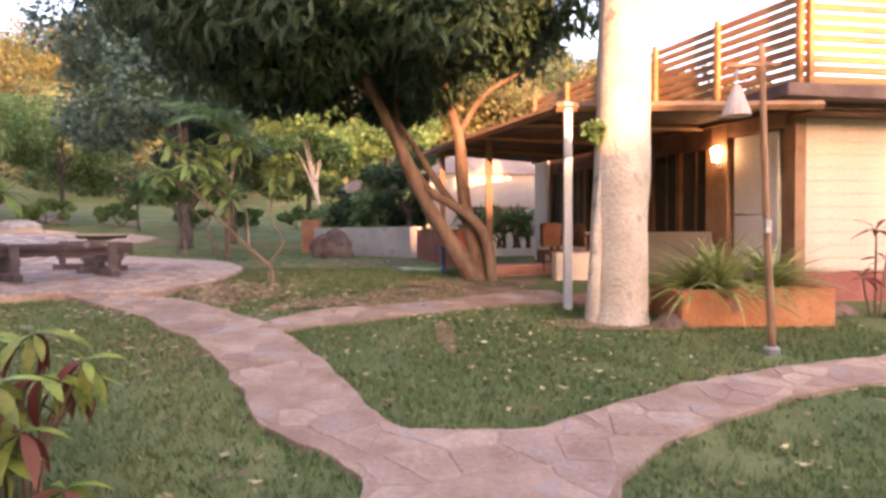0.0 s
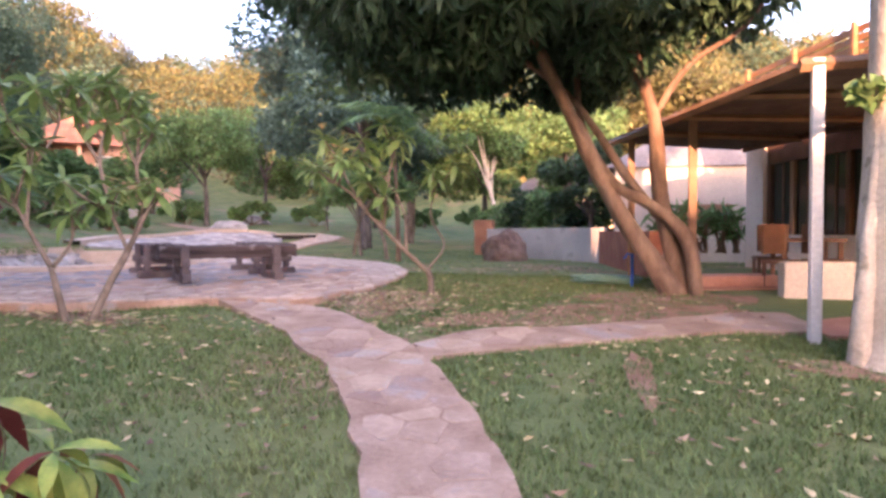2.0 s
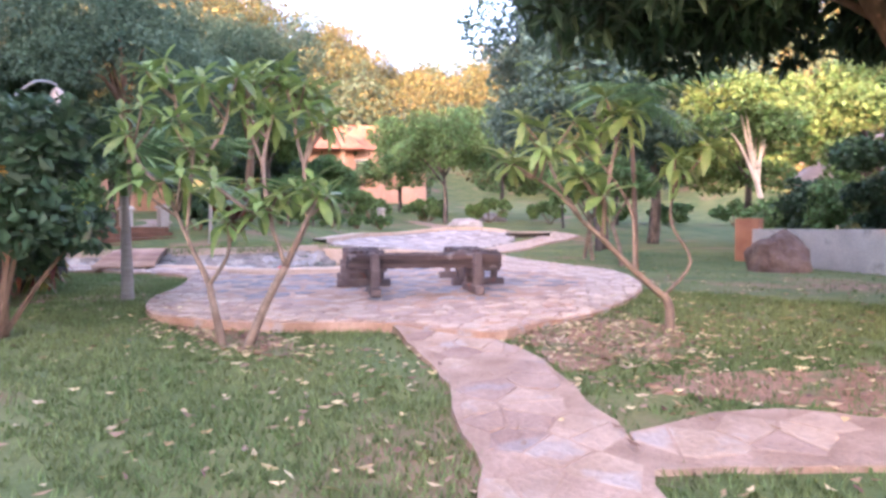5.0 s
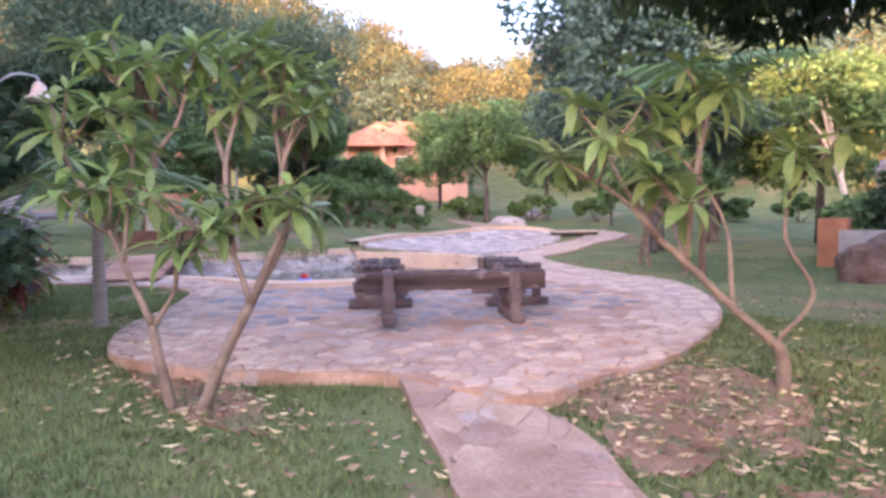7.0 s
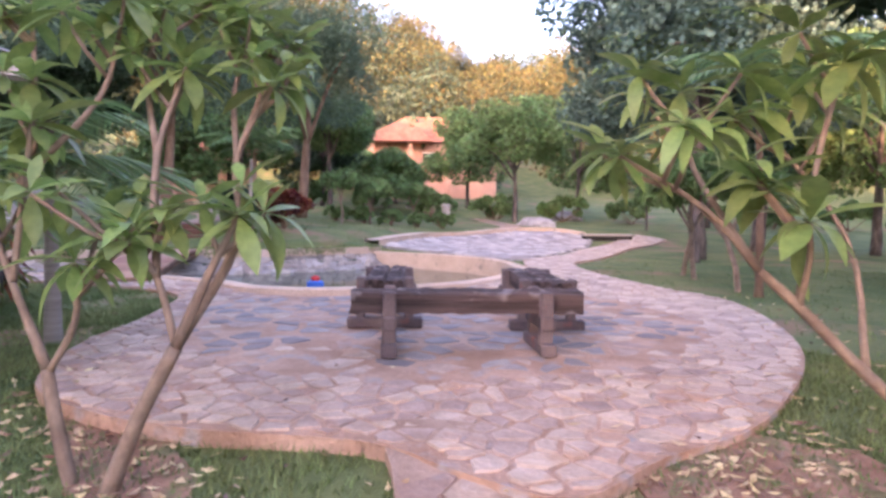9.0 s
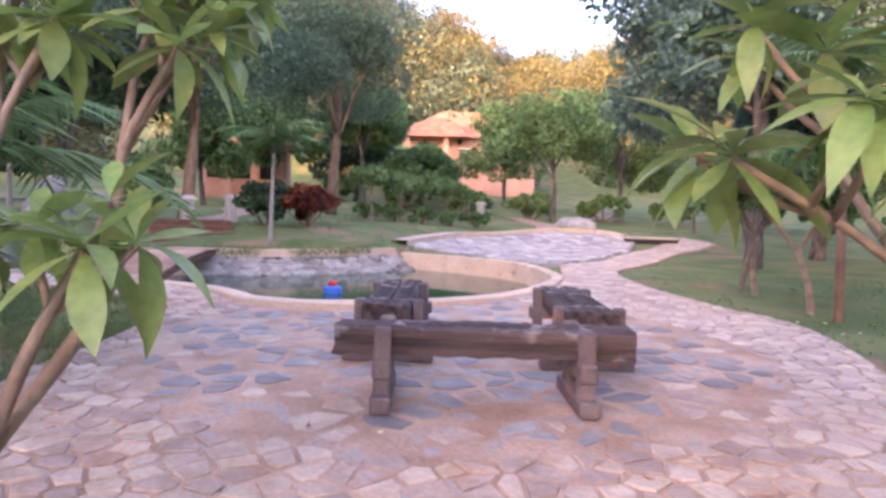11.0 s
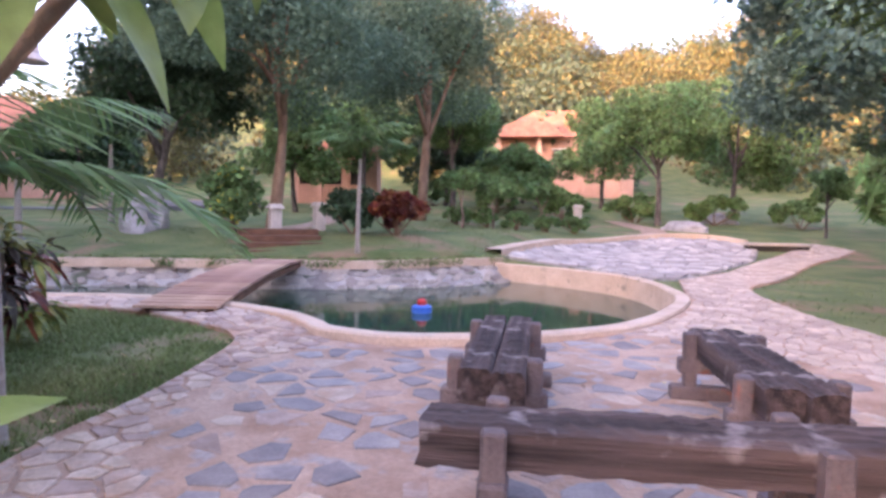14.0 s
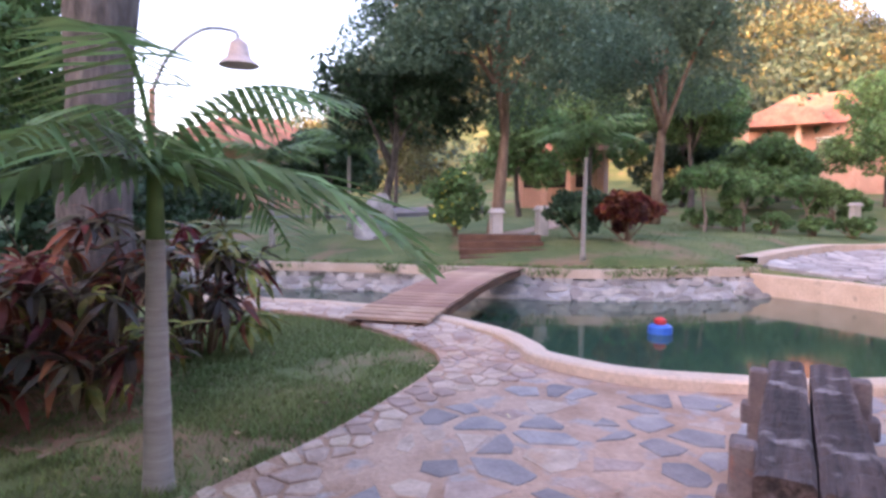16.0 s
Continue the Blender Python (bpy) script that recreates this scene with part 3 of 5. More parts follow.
FLOOR = 0.77
front = bench(pose(-5.36, 8.66, FLOOR, 0, 0, 50.0), 1.84, (-0.62, 0.6), "heavy old timber bench with dark rough-hewn seat beam", 3, 1)
bench(pose(-7.03, 9.22, FLOOR, 0, 0, 138.2), 1.88, (-0.62, 0.62), "rough two-beam timber bench, bleached and split", 11, 2)
bench(pose(-5.91, 10.31, FLOOR, 0, 0, 137.2), 1.76, (-0.62, 0.62), "rough two-beam timber bench, weathered grey", 23, 2)


# ---- plants ----
def leaf_cloud(centres, radii, n, size, seed, flat=0.75, droop=0.0, thin=0.35):
    """Verts and faces of n small folded leaves scattered through clumps; the outline stays uneven."""
    r = np.random.RandomState(seed)
    centres, radii = np.array(centres, float), np.array(radii, float)
    w = radii ** 2
    pick = r.choice(len(centres), n, p=w / w.sum())
    d = r.normal(size=(n, 3))
    d /= np.linalg.norm(d, axis=1)[:, None]
    rad = radii[pick] * (0.55 + 0.5 * r.rand(n) ** 0.6)
    pos = centres[pick] + d * rad[:, None] * np.array([1, 1, flat])
    ax = r.normal(size=(n, 3)) + d * 0.8 + np.array([0, 0, -droop])
    ax /= np.linalg.norm(ax, axis=1)[:, None]
    up = r.normal(size=(n, 3)) + np.array([0, 0, 1.2])
    sd_ = np.cross(ax, up)
    sd_ /= np.linalg.norm(sd_, axis=1)[:, None]
    nm = np.cross(sd_, ax)
    s = size * (0.6 + 0.8 * r.rand(n))[:, None]
    a, b = pos - ax * s * 0.5, pos + ax * s * 0.5
    l, q = pos + sd_ * s * thin + nm * s * 0.12, pos - sd_ * s * thin + nm * s * 0.12
    v = np.stack([a, l, b, q], 1).reshape(-1, 3)
    f = (np.arange(n)[:, None] * 4 + np.array([[0, 1, 2], [0, 2, 3]]).reshape(1, 6)).reshape(-1, 3)
    return v.tolist(), f.tolist()


def clumps(seed, n, centre, spread, rad):
    r = random.Random(seed)
    cs, rs = [], []
    for _ in range(n):
        th, ph = r.uniform(0, 6.283), r.uniform(-0.8, 1.3)
        q = r.uniform(0.45, 1.0)
        cs.append((centre[0] + spread[0] * q * math.cos(th) * math.cos(ph), centre[1] + spread[1] * q * math.sin(th) * math.cos(ph), centre[2] + spread[2] * q * math.sin(ph)))
        rs.append(rad * r.uniform(0.6, 1.2))
    return cs, rs


def broadleaf(name, label, m, height, spread, seed, leaf, bark, leaves=9000, size=0.22, trunk_r=0.18, crown_from=0.35, nclump=34, droop=0.3, lean=0.0, group="", thin=0.35, flat=0.75):
    t = thing(name, label, "tree", m, group)
    r = random.Random(seed)
    ch = height * (1 - crown_from)
    top = Vector((lean, 0, height * 0.8))
    pts = [Vector((0, 0, -0.1)), Vector((lean * 0.2, 0.03 * height * r.uniform(-1, 1), height * 0.2)), Vector((lean * 0.5, 0.04 * height * r.uniform(-1, 1), height * 0.45)), top]
    part("trunk", tube(smooth_line(pts, 4), list(np.linspace(trunk_r * 1.15, trunk_r * 0.25, 13)), 9, wob=0.25), bark, t, smooth=True)
    cs, rs = clumps(seed, nclump, (lean, 0, height * crown_from + ch * 0.45), (spread * 0.78, spread * 0.78, ch * 0.42), spread * 0.3)
    for i in range(0, min(len(cs), 12), 2):
        b = pts[2].lerp(pts[1], r.random() * 0.6)
        c = Vector(cs[i])
        part("limb", tube(smooth_line([b, b.lerp(c, 0.5) + Vector((0, 0, 0.06 * height)), c], 3), list(np.linspace(trunk_r * 0.5, trunk_r * 0.12, 7)), 6), bark, t, smooth=True)
    v, f = leaf_cloud(cs, rs, int(leaves * 1.7), size * 0.74, seed, flat, droop, thin)
    tagged(raw("crown", v, f, leaf, t), kind="stuff")
    return t


def leaf_strip(length, width, bend, fold, segs=5, wide_at=0.6):
    """One long leaf along +x that arches down, folded at the midrib."""
    v, f = [], []
    for i in range(segs + 1):
        q = i / segs
        w = width * 0.5 * max(0.04, math.sin(math.pi * min(1, (q / wide_at) * 0.5 if q < wide_at else 0.5 + 0.5 * (q - wide_at) / (1 - wide_at))))
        x, z = length * q * (1 - 0.15 * abs(bend) * q), -bend * length * q * q
        v += [(x, -w, z + fold * w), (x, 0, z), (x, w, z + fold * w)]
        if i:
            k = 3 * i
            f += [(k - 3, k - 2, k + 1, k), (k - 2, k - 1, k + 2, k + 1)]
    return v, f


def leaf_mesh(name, material, *a, **k):
    v, f = leaf_strip(*a, **k)
    me = bpy.data.meshes.new(name)
    me.from_pydata(v, [], f)
    me.materials.append(material)
    me.polygons.foreach_set("use_smooth", [True] * len(f))
    me.update()
    return me


PLUM_LEAVES = [leaf_mesh("leaf", M_PLUM, 0.36, 0.105, 0.25, 0.25, 7), leaf_mesh("leaf", M_PLUM, 0.32, 0.09, 0.6, 0.3, 7), leaf_mesh("leaf", M_PLUM, 0.26, 0.075, 0.1, 0.2, 7)]


def whorl(tree, tip, n, rnd, scale=1.0, leaves=None, lift=(-38, 60)):
    for i in range(n):
        o = new("leaf", rnd.choice(leaves or PLUM_LEAVES))
        o.parent = tree
        q = i / n
        s = scale * rnd.uniform(0.8, 1.15)
        o.matrix_local = pose(*tip, 0, 0, 137.5 * i + rnd.uniform(-15, 15)) @ pose(0, 0, 0.02 * q, rnd.uniform(-20, 20), -(lift[0] + (lift[1] - lift[0]) * q) + rnd.uniform(-12, 12), 0) @ Matrix.Scale(s, 4)


def plumeria(m, label, stems, seed, n=12, scale=1.0, thick=0.86):
    """stems: lists of points; each has whorls of big leaves at its tip."""
    t = thing("plumeria_tree", label, "tree", m, "plumeria trees by the terrace")
    rnd = random.Random(seed)
    for pts, r0, r1 in stems:
        line = smooth_line(pts, 4)
        part("branch", tube(line, list(np.linspace(r0 * thick, r1 * thick, len(line))), 7, wob=0.3), M_PLUMBARK, t, smooth=True)
        if r1 < 0.022:
            whorl(t, line[-1], n, rnd, scale)
            along_ = (line[-1] - line[-4]).normalized()
            for i in range(3):
                a = rnd.uniform(0, 6.283)
                b0 = line[-1].lerp(line[-4], rnd.uniform(0.3, 1.0))
                tip = b0 + (along_ * 0.6 + Vector((math.cos(a), math.sin(a), 0.35)) * 0.7) * rnd.uniform(0.22, 0.42)
                part("twig", tube([b0, b0.lerp(tip, 0.5) + Vector((0, 0, -0.02)), tip], [0.012, 0.011, 0.01], 6), M_PLUMBARK, t, smooth=True)
                whorl(t, tip, n - 3, rnd, scale * rnd.uniform(0.75, 1.0))
    return t


def fork(base, direction, length, r, depth, rnd, out):
    """Recursive forking stems as plumerias grow."""
    d = Vector(direction).normalized()
    end = Vector(base) + d * length
    mid = Vector(base).lerp(end, 0.5) + Vector((rnd.uniform(-1, 1), rnd.uniform(-1, 1), 0)) * 0.06 * length
    r1 = max(0.013, r * 0.68)
    out.append(([Vector(base), mid, end], r, r1 if depth else 0.014))
    if depth:
        a0 = rnd.uniform(0, 6.28)
        k = 2 if rnd.random() < 0.6 else 3
        for i in range(k):
            a = a0 + 6.283 * i / k
            e = Vector((math.cos(a), math.sin(a), 0.55)) * 0.75 + d * 0.75
            fork(end, e, length * rnd.uniform(0.6, 0.85), r1, depth - 1, rnd, out)


def palm(name, label, m, height, frond_len, nf, seed, r0=0.09, group="", trunk=True, leaflets=26, bark=None):
    t = thing(name, label, "palm", m, group)
    rnd = random.Random(seed)
    bend = rnd.uniform(-0.05, 0.05)
    pts = [Vector((bend * (i / 14) ** 2 * height, 0, height * i / 14 - 0.05)) for i in range(15)]
    rad = [r0 * (1.25 if i == 0 else 1.0 - 0.03 * i) * (1 + 0.05 * (i % 2)) for i in range(15)]
    part("trunk", tube(pts, rad, 10), bark or M_PALMBARK, t, smooth=True)
    part("crownshaft", tube([pts[-1], pts[-1] + Vector((0, 0, 0.2)), pts[-1] + Vector((0, 0, 0.45))], [rad[-1] * 1.1, rad[-1] * 0.9, 0.03], 8), M_MIDLEAF, t, "smooth green crownshaft", smooth=True)
    top = pts[-1] + Vector((0, 0, 0.35))
    for i in range(nf):
        az_, elv = 2.4 * i + rnd.uniform(-0.3, 0.3), rnd.uniform(0.15, 1.25)
        v, f = [], []
        L = frond_len * rnd.uniform(0.85, 1.1)
        prev = None
        for k in range(leaflets):
            q = k / (leaflets - 1)
            ang = elv - 1.5 * q * q
            pos = Vector((L * q * math.cos(elv - 0.6 * q), 0, L * (math.sin(elv) * q - 0.62 * q * q)))
            for s in (-1, 1):
                ll = L * 0.33 * (0.35 + math.sin(math.pi * min(1, q * 0.9 + 0.1)))
                tip = pos + Vector((ll * 0.6, s * ll * 0.62, -ll * rnd.uniform(0.15, 0.5)))
                k0 = len(v)
                wv = Vector((0.018, 0, 0)) * (1 + L * 0.2)
                mid = pos.lerp(tip, 0.5) + Vector((0, 0, 0.04 * L * 0.3))
                v += [pos - wv, pos + wv, mid + wv, mid - wv, tip]
                f += [(k0, k0 + 1, k0 + 2, k0 + 3), (k0 + 3, k0 + 2, k0 + 4)]
            if prev is not None:
                k0 = len(v)
                e = Vector((0, 0.012, 0))
                v += [prev - e, prev + e, pos + e, pos - e]
                f.append((k0, k0 + 1, k0 + 2, k0 + 3))
            prev = pos
        raw("frond", v, f, M_MIDLEAF, t).matrix_local = pose(*top, 0, 0, math.degrees(az_))
    return t


def shrub(name, label, m, w, h, seed, leaf, n=2500, size=0.12, category="shrub", flowers=None, thin=0.35, group=""):
    t = thing(name, label, category, m, group)
    cs, rs = clumps(seed, 20, (0, 0, h * 0.5), (w * 0.46, w * 0.46, h * 0.42), min(w, h) * 0.19)
    r = random.Random(seed)
    for i in range(6):
        c = Vector(cs[i])
        part("stem", tube([Vector((r.uniform(-0.1, 0.1), r.uniform(-0.1, 0.1), -0.05)), c * 0.5, c], [0.03, 0.02, 0.008], 5), M_BROWNBARK, t)
    v, f = leaf_cloud(cs, rs, n, size, seed, 0.8, 0.2, thin)
    tagged(raw("foliage", v, f, leaf, t), kind="stuff")
    if flowers:
        v, f = leaf_cloud(cs, [x * 1.15 for x in rs], flowers[1], flowers[2], seed + 5, 0.8, 0, 0.5)
        tagged(raw("flowers", v, f, flowers[0], t), kind="stuff")
    return t


def croton_bush(m, w, h, seed):
    """Many upright stems, each with a rosette of long drooping leaves in mixed colours."""
    t = thing("croton_bush", "croton bush with long dark red and green leaves", "shrub", m, "crotons round the old tree")
    r = random.Random(seed)
    sets = {k: ([], []) for k in ("red", "dark", "green")}
    for i in range(int(34 * w * h)):
        a, q = r.uniform(0, 6.283), math.sqrt(r.random())
        tip = Vector((0.5 * w * q * math.cos(a), 0.5 * w * q * math.sin(a), h * r.uniform(0.25, 1.0) * (1 - 0.35 * q * q)))
        if i < 14:
            part("stem", tube([Vector((tip.x * 0.3, tip.y * 0.3, -0.05)), tip * 0.6, tip], [0.018, 0.014, 0.009], 5), M_BROWNBARK, t)
        v, f = sets[r.choice(("red", "dark", "dark", "red", "green"))]
        for n in range(11):
            lv, lf = leaf_strip(r.uniform(0.2, 0.34), r.uniform(0.05, 0.075), r.uniform(0.4, 1.0), 0.2, 4)
            mm = pose(*tip, 0, 0, 137.5 * n + r.uniform(-20, 20)) @ pose(0, 0, 0, r.uniform(-25, 25), -r.uniform(-25, 60), 0)
            k0 = len(v)
            v += [tuple(mm @ Vector(p)) for p in lv]
            f += [tuple(e + k0 for e in g_) for g_ in lf]
    for key, material, name in (("red", M_REDLEAFI, "red_leaves"), ("dark", M_DARKCROTON, "dark_leaves"), ("green", M_CROTONI, "green_leaves")):
        tagged(raw(name, *sets[key], material, t), kind="stuff")
    return t


def at(x, y, rz=0.0, dz=0.0):
    return pose(x, y, ground_z(x, y) + dz, 0, 0, rz)


# ---- things near the start ----
# tall pale trunk in front of the porch
big = thing("tall_pale_tree", "thick pale-barked tree trunk beside the porch", "tree", at(1.86, 6.6))
part("trunk", tube(smooth_line([(0, 0, -0.1), (0.02, 0, 0.3), (0.04, 0, 1.5), (0.1, 0.05, 3.2), (0.16, 0.1, 5.5), (0.1, 0.1, 8.0)], 5), list(np.linspace(0.37, 0.31, 4)) + list(np.linspace(0.3, 0.25, 22)), 18, wob=0.12), M_PALEBARK, big, smooth=True)
part("side_root", tube(smooth_line([(-0.28, -0.1, -0.1), (-0.27, -0.12, 0.5), (-0.2, -0.1, 1.4), (-0.12, -0.08, 2.2)], 4), list(np.linspace(0.09, 0.03, 13)), 8, wob=0.2), M_PALEBARK, big, smooth=True)
v_, f_ = leaf_cloud([(0.1, 0.1, 8.8), (1.2, 0.5, 9.0), (-1.0, 0.6, 9.2)], [1.3, 1.2, 1.2], 1800, 0.2, 6)
tagged(raw("crown", v_, f_, M_MIDLEAF, big), kind="stuff")
v_, f_ = leaf_cloud([(-0.26, -0.1, 2.0)], [0.13], 60, 0.12, 5)
tagged(raw("moss_tuft", v_, f_, M_MIDLEAF, big, "small epiphyte tuft"), kind="stuff")

# multi-stemmed dark tree
mango = thing("spreading_tree", "multi-stemmed dark evergreen tree with dense crown", "tree", at(0.55, 9.3))
STEMS = [([(0.0, 0, -0.1), (-0.35, 0, 0.45), (-0.75, -0.05, 1.1), (-1.15, -0.1, 1.9), (-1.75, -0.2, 3.2), (-2.3, -0.3, 4.4)], 0.15),
         ([(0.05, 0.1, -0.1), (-0.1, 0.1, 0.6), (-0.25, 0.15, 1.4), (-0.3, 0.1, 2.2), (-0.6, 0.1, 3.2), (-0.8, 0.0, 4.6)], 0.13),
         ([(0.2, -0.05, -0.1), (0.05, -0.1, 0.7), (-0.35, -0.1, 1.1), (-0.8, -0.1, 1.4), (-1.2, 0.3, 2.2), (-1.3, 0.8, 3.4)], 0.1),
         ([(-0.3, 0.1, 2.2), (0.1, 0.1, 2.8), (0.7, 0.1, 3.2), (1.2, 0.2, 3.9)], 0.045),
         ([(0.15, 0.1, -0.1), (0.15, 0.1, 0.5), (-0.15, 0.1, 0.85), (-0.65, 0.1, 1.5), (-1.4, 0.3, 2.6), (-2.8, 0.3, 3.7)], 0.09)]
for pts, r0 in STEMS:
    ln = smooth_line(pts, 4)
    part("stem", tube(ln, list(np.linspace(r0, r0 * 0.35, len(ln))), 9, wob=0.3), M_BROWNBARK, mango, smooth=True)
cs_, rs_ = clumps(5, 80, (-1.75, -0.4, 4.1), (3.2, 2.6, 1.35), 0.8)
c2, r2 = clumps(6, 34, (-2.4, -0.2, 3.35), (2.0, 1.7, 0.75), 0.6)
c3, r3 = clumps(7, 30, (-1.9, 0.4, 2.95), (1.7, 1.5, 0.4), 0.45)
v_, f_ = leaf_cloud(cs_ + c2 + c3, rs_ + r2 + r3, 52000, 0.21, 5, 0.75, 1.0, 0.17)
tagged(raw("crown", v_, f_, M_DARKLEAF, mango), kind="stuff")

# croton beside the path with big leaves
CROT = [leaf_mesh("leaf", M_CROTON, 0.2, 0.06, 0.7, 0.2), leaf_mesh("leaf", M_CROTON, 0.17, 0.05, 0.5, 0.2), leaf_mesh("leaf", M_REDLEAF, 0.18, 0.055, 0.9, 0.2)]
croton = thing("croton_shrub", "croton shrub with variegated green and dark red leaves", "shrub", at(-1.72, 2.35))
rc = random.Random(4)
for i in range(24):
    a, rr = rc.uniform(0, 6.28), rc.uniform(0.05, 0.42)
    tip = Vector((rr * math.cos(a), rr * math.sin(a), rc.uniform(0.3, 0.84) - 0.35 * rr))
    part("stem", tube([(0.1 * math.cos(a), 0.1 * math.sin(a), -0.05), tip * 0.55 + Vector((0, 0, 0.02)), tip], [0.012, 0.01, 0.007], 5), M_BROWNBARK, croton)
    whorl(croton, tip, 10, rc, 0.95, CROT, (-45, 35))

# lamp on a crooked pole
lamp = thing("garden_lamp_post", "crooked wooden lamp post with hanging conical shade", "lamp post", at(2.85, 5.34))
part("base", tube([(0, 0, -0.05), (0, 0, 0.06), (0, 0, 0.08)], [0.07, 0.07, 0.05], 10), M_METAL, lamp, "grey metal foot")
part("pole", tube(smooth_line([(0, 0, 0.05), (-0.03, 0, 0.8), (-0.07, 0, 1.6), (-0.11, 0, 2.68)], 4), list(np.linspace(0.035, 0.027, 13)), 7, wob=0.3), M_WOOD, lamp, smooth=True)
part("crossarm", tube([(-0.42, 0, 2.5), (-0.1, 0, 2.5), (0.05, 0, 2.51)], [0.02, 0.024, 0.02], 6), M_WOOD, lamp)
part("cord", tube([(-0.32, 0, 2.5), (-0.32, 0, 2.3)], [0.008, 0.008], 5), M_METAL, lamp)
part("shade", tube([(-0.32, 0, 2.33), (-0.32, 0, 2.27), (-0.32, 0, 2.1), (-0.32, 0, 2.07)], [0.03, 0.05, 0.115, 0.12], 14), M_SHADE, lamp, "conical enamel shade")
part("switch_box", box((0.06, 0.05, 0.12), pose(-0.06, -0.03, 1.12)), M_METAL, lamp)

lamp2 = thing("garden_lamp_post", "lamp post with arched arm and conical shade by the old tree", "lamp post", at(-10.39, 5.84))
part("pole", tube([(0, 0, -0.05), (0.01, 0, 1.2), (0, 0.01, 2.4)], [0.035, 0.032, 0.028], 8, wob=0.3), M_WOOD, lamp2, smooth=True)
part("arm", tube(smooth_line([(0, 0, 2.35), (-0.02, 0.14, 2.68), (-0.05, 0.4, 2.92), (-0.1, 0.65, 2.94), (-0.11, 0.69, 2.86)], 4), [0.016] * 17, 6), M_METAL, lamp2, "thin arched metal arm", smooth=True)
part("shade", tube([(-0.11, 0.69, 2.88), (-0.11, 0.69, 2.84), (-0.11, 0.69, 2.72), (-0.11, 0.69, 2.66), (-0.11, 0.69, 2.65)], [0.03, 0.075, 0.1, 0.17, 0.172], 16), M_SHADE, lamp2, "conical enamel shade")

# terracotta planter with strap-leaved plants
planter = thing("brick_planter", "low terracotta brick planter box", "planter", pose(3.25, 6.75, ground_z(3.25, 6.75), 0, 0, 8))
for sx, sy, px, py in ((1.75, 0.09, 0, -0.3), (1.75, 0.09, 0, 0.3), (0.09, 0.51, -0.83, 0), (0.09, 0.51, 0.83, 0)):
    part("side", box((sx, sy, 0.5), pose(px, py, 0.13), 0.015), M_TERRA, planter)
part("soil", box((1.56, 0.5, 0.3), pose(0, 0, 0.18)), M_SOIL, planter, "dark soil")
for k, (px, py, sc) in enumerate(((2.95, 6.62, 1.0), (3.6, 6.78, 0.85), (2.72, 6.65, 0.8))):
    sp = thing("spider_plant", "clump of arching yellow-green striped strap leaves", "plant", pose(px, py, ground_z(3.25, 6.75) + 0.32), "strap-leaved plants in the planter")
    rr = random.Random(k + 30)
    v, f = [], []
    for i in range(130):
        L = sc * rr.uniform(0.55, 0.95)
        lv, lf = leaf_strip(L, 0.045, rr.uniform(0.4, 0.9), 0.3, 5, 0.35)
        mm = pose(0, 0, 0, 0, 0, rr.uniform(0, 360)) @ pose(0, 0, 0, rr.uniform(-20, 20), -rr.uniform(25, 85), 0)
        k0 = len(v)
        v += [tuple(mm @ Vector(p)) for p in lv]
        f += [tuple(q + k0 for q in g_) for g_ in lf]
    tagged(raw("leaves", v, f, M_SPIDER, sp), kind="stuff")

# ---- house with porch ----
house = thing("house", "low cream-sided house with timber roof deck and porch", "house", kind="structure")
C0 = Vector((4.62, 8.25, 0))
SD, FD = Vector((-0.36, 0.933, 0)), Vector((0.985, 0.17, 0))
SN = Vector((-0.933, -0.36, 0))
PF = 0.62


def along(p, d, length, thick, z0, z1, off=0.0, nrm=None):
    """A wall block from p along d; off moves it along its normal."""
    c = p + d * (length / 2) + (nrm or Vector((d.y, -d.x, 0))) * off
    return box((length, thick, z1 - z0), pose(c.x, c.y, (z0 + z1) / 2, 0, 0, math.degrees(math.atan2(d.y, d.x))), 0.004)


part("plinth", along(C0, FD, 7.0, 0.3, 0.2, 0.8), M_PLINTH, house, "dark red plinth")
part("wall", along(C0 + FD * 0.1, FD, 6.9, 0.2, 0.8, 2.95, -0.1), M_SIDING, house)
for i in range(12):
    b = part("siding_board", along(C0 + FD * 0.16, FD, 6.84, 0.03, 0.0, 0.165, 0.016), M_SIDING, house)
    b.location.z = 0.83 + 0.172 * i
    b.rotation_euler = (0, 0, 0)
part("corner_post", along(C0 - FD * 0.02, FD, 0.16, 0.26, 0.6, 2.95, 0.0), M_WOOD, house, "brown timber corner post")
DOOR0, DOOR1 = 0.16, 0.9
part("wall", along(C0 + SD * (DOOR1 + 0.08), SD, 0.3, 0.16, PF, 3.0), M_WOOD, house)
part("wall", along(C0, SD, DOOR1 + 0.1, 0.14, 2.74, 3.0), M_WOOD, house)
door = part("door", along(C0 + SD * DOOR0, SD, DOOR1 - DOOR0, 0.05, PF + 0.01, 2.72), M_DOOR, house, "pale panelled door, closed")
for z0, z1 in ((0.78, 1.45), (1.6, 2.55)):
    bm = along(C0 + SD * (DOOR0 + 0.13), SD, DOOR1 - DOOR0 - 0.26, 0.03, z0, z1, -0.028)
    part("panel", bm, M_DOOR, door)
hp = C0 + SD * (DOOR1 - 0.09) + SN * 0.07
part("handle", tube([hp + Vector((0, 0, 1.6)), hp + SN * 0.03 + Vector((0, 0, 1.6)), hp + SN * 0.03 - SD * 0.1 + Vector((0, 0, 1.6))], [0.012] * 3, 6), M_METAL, door, "metal handle")
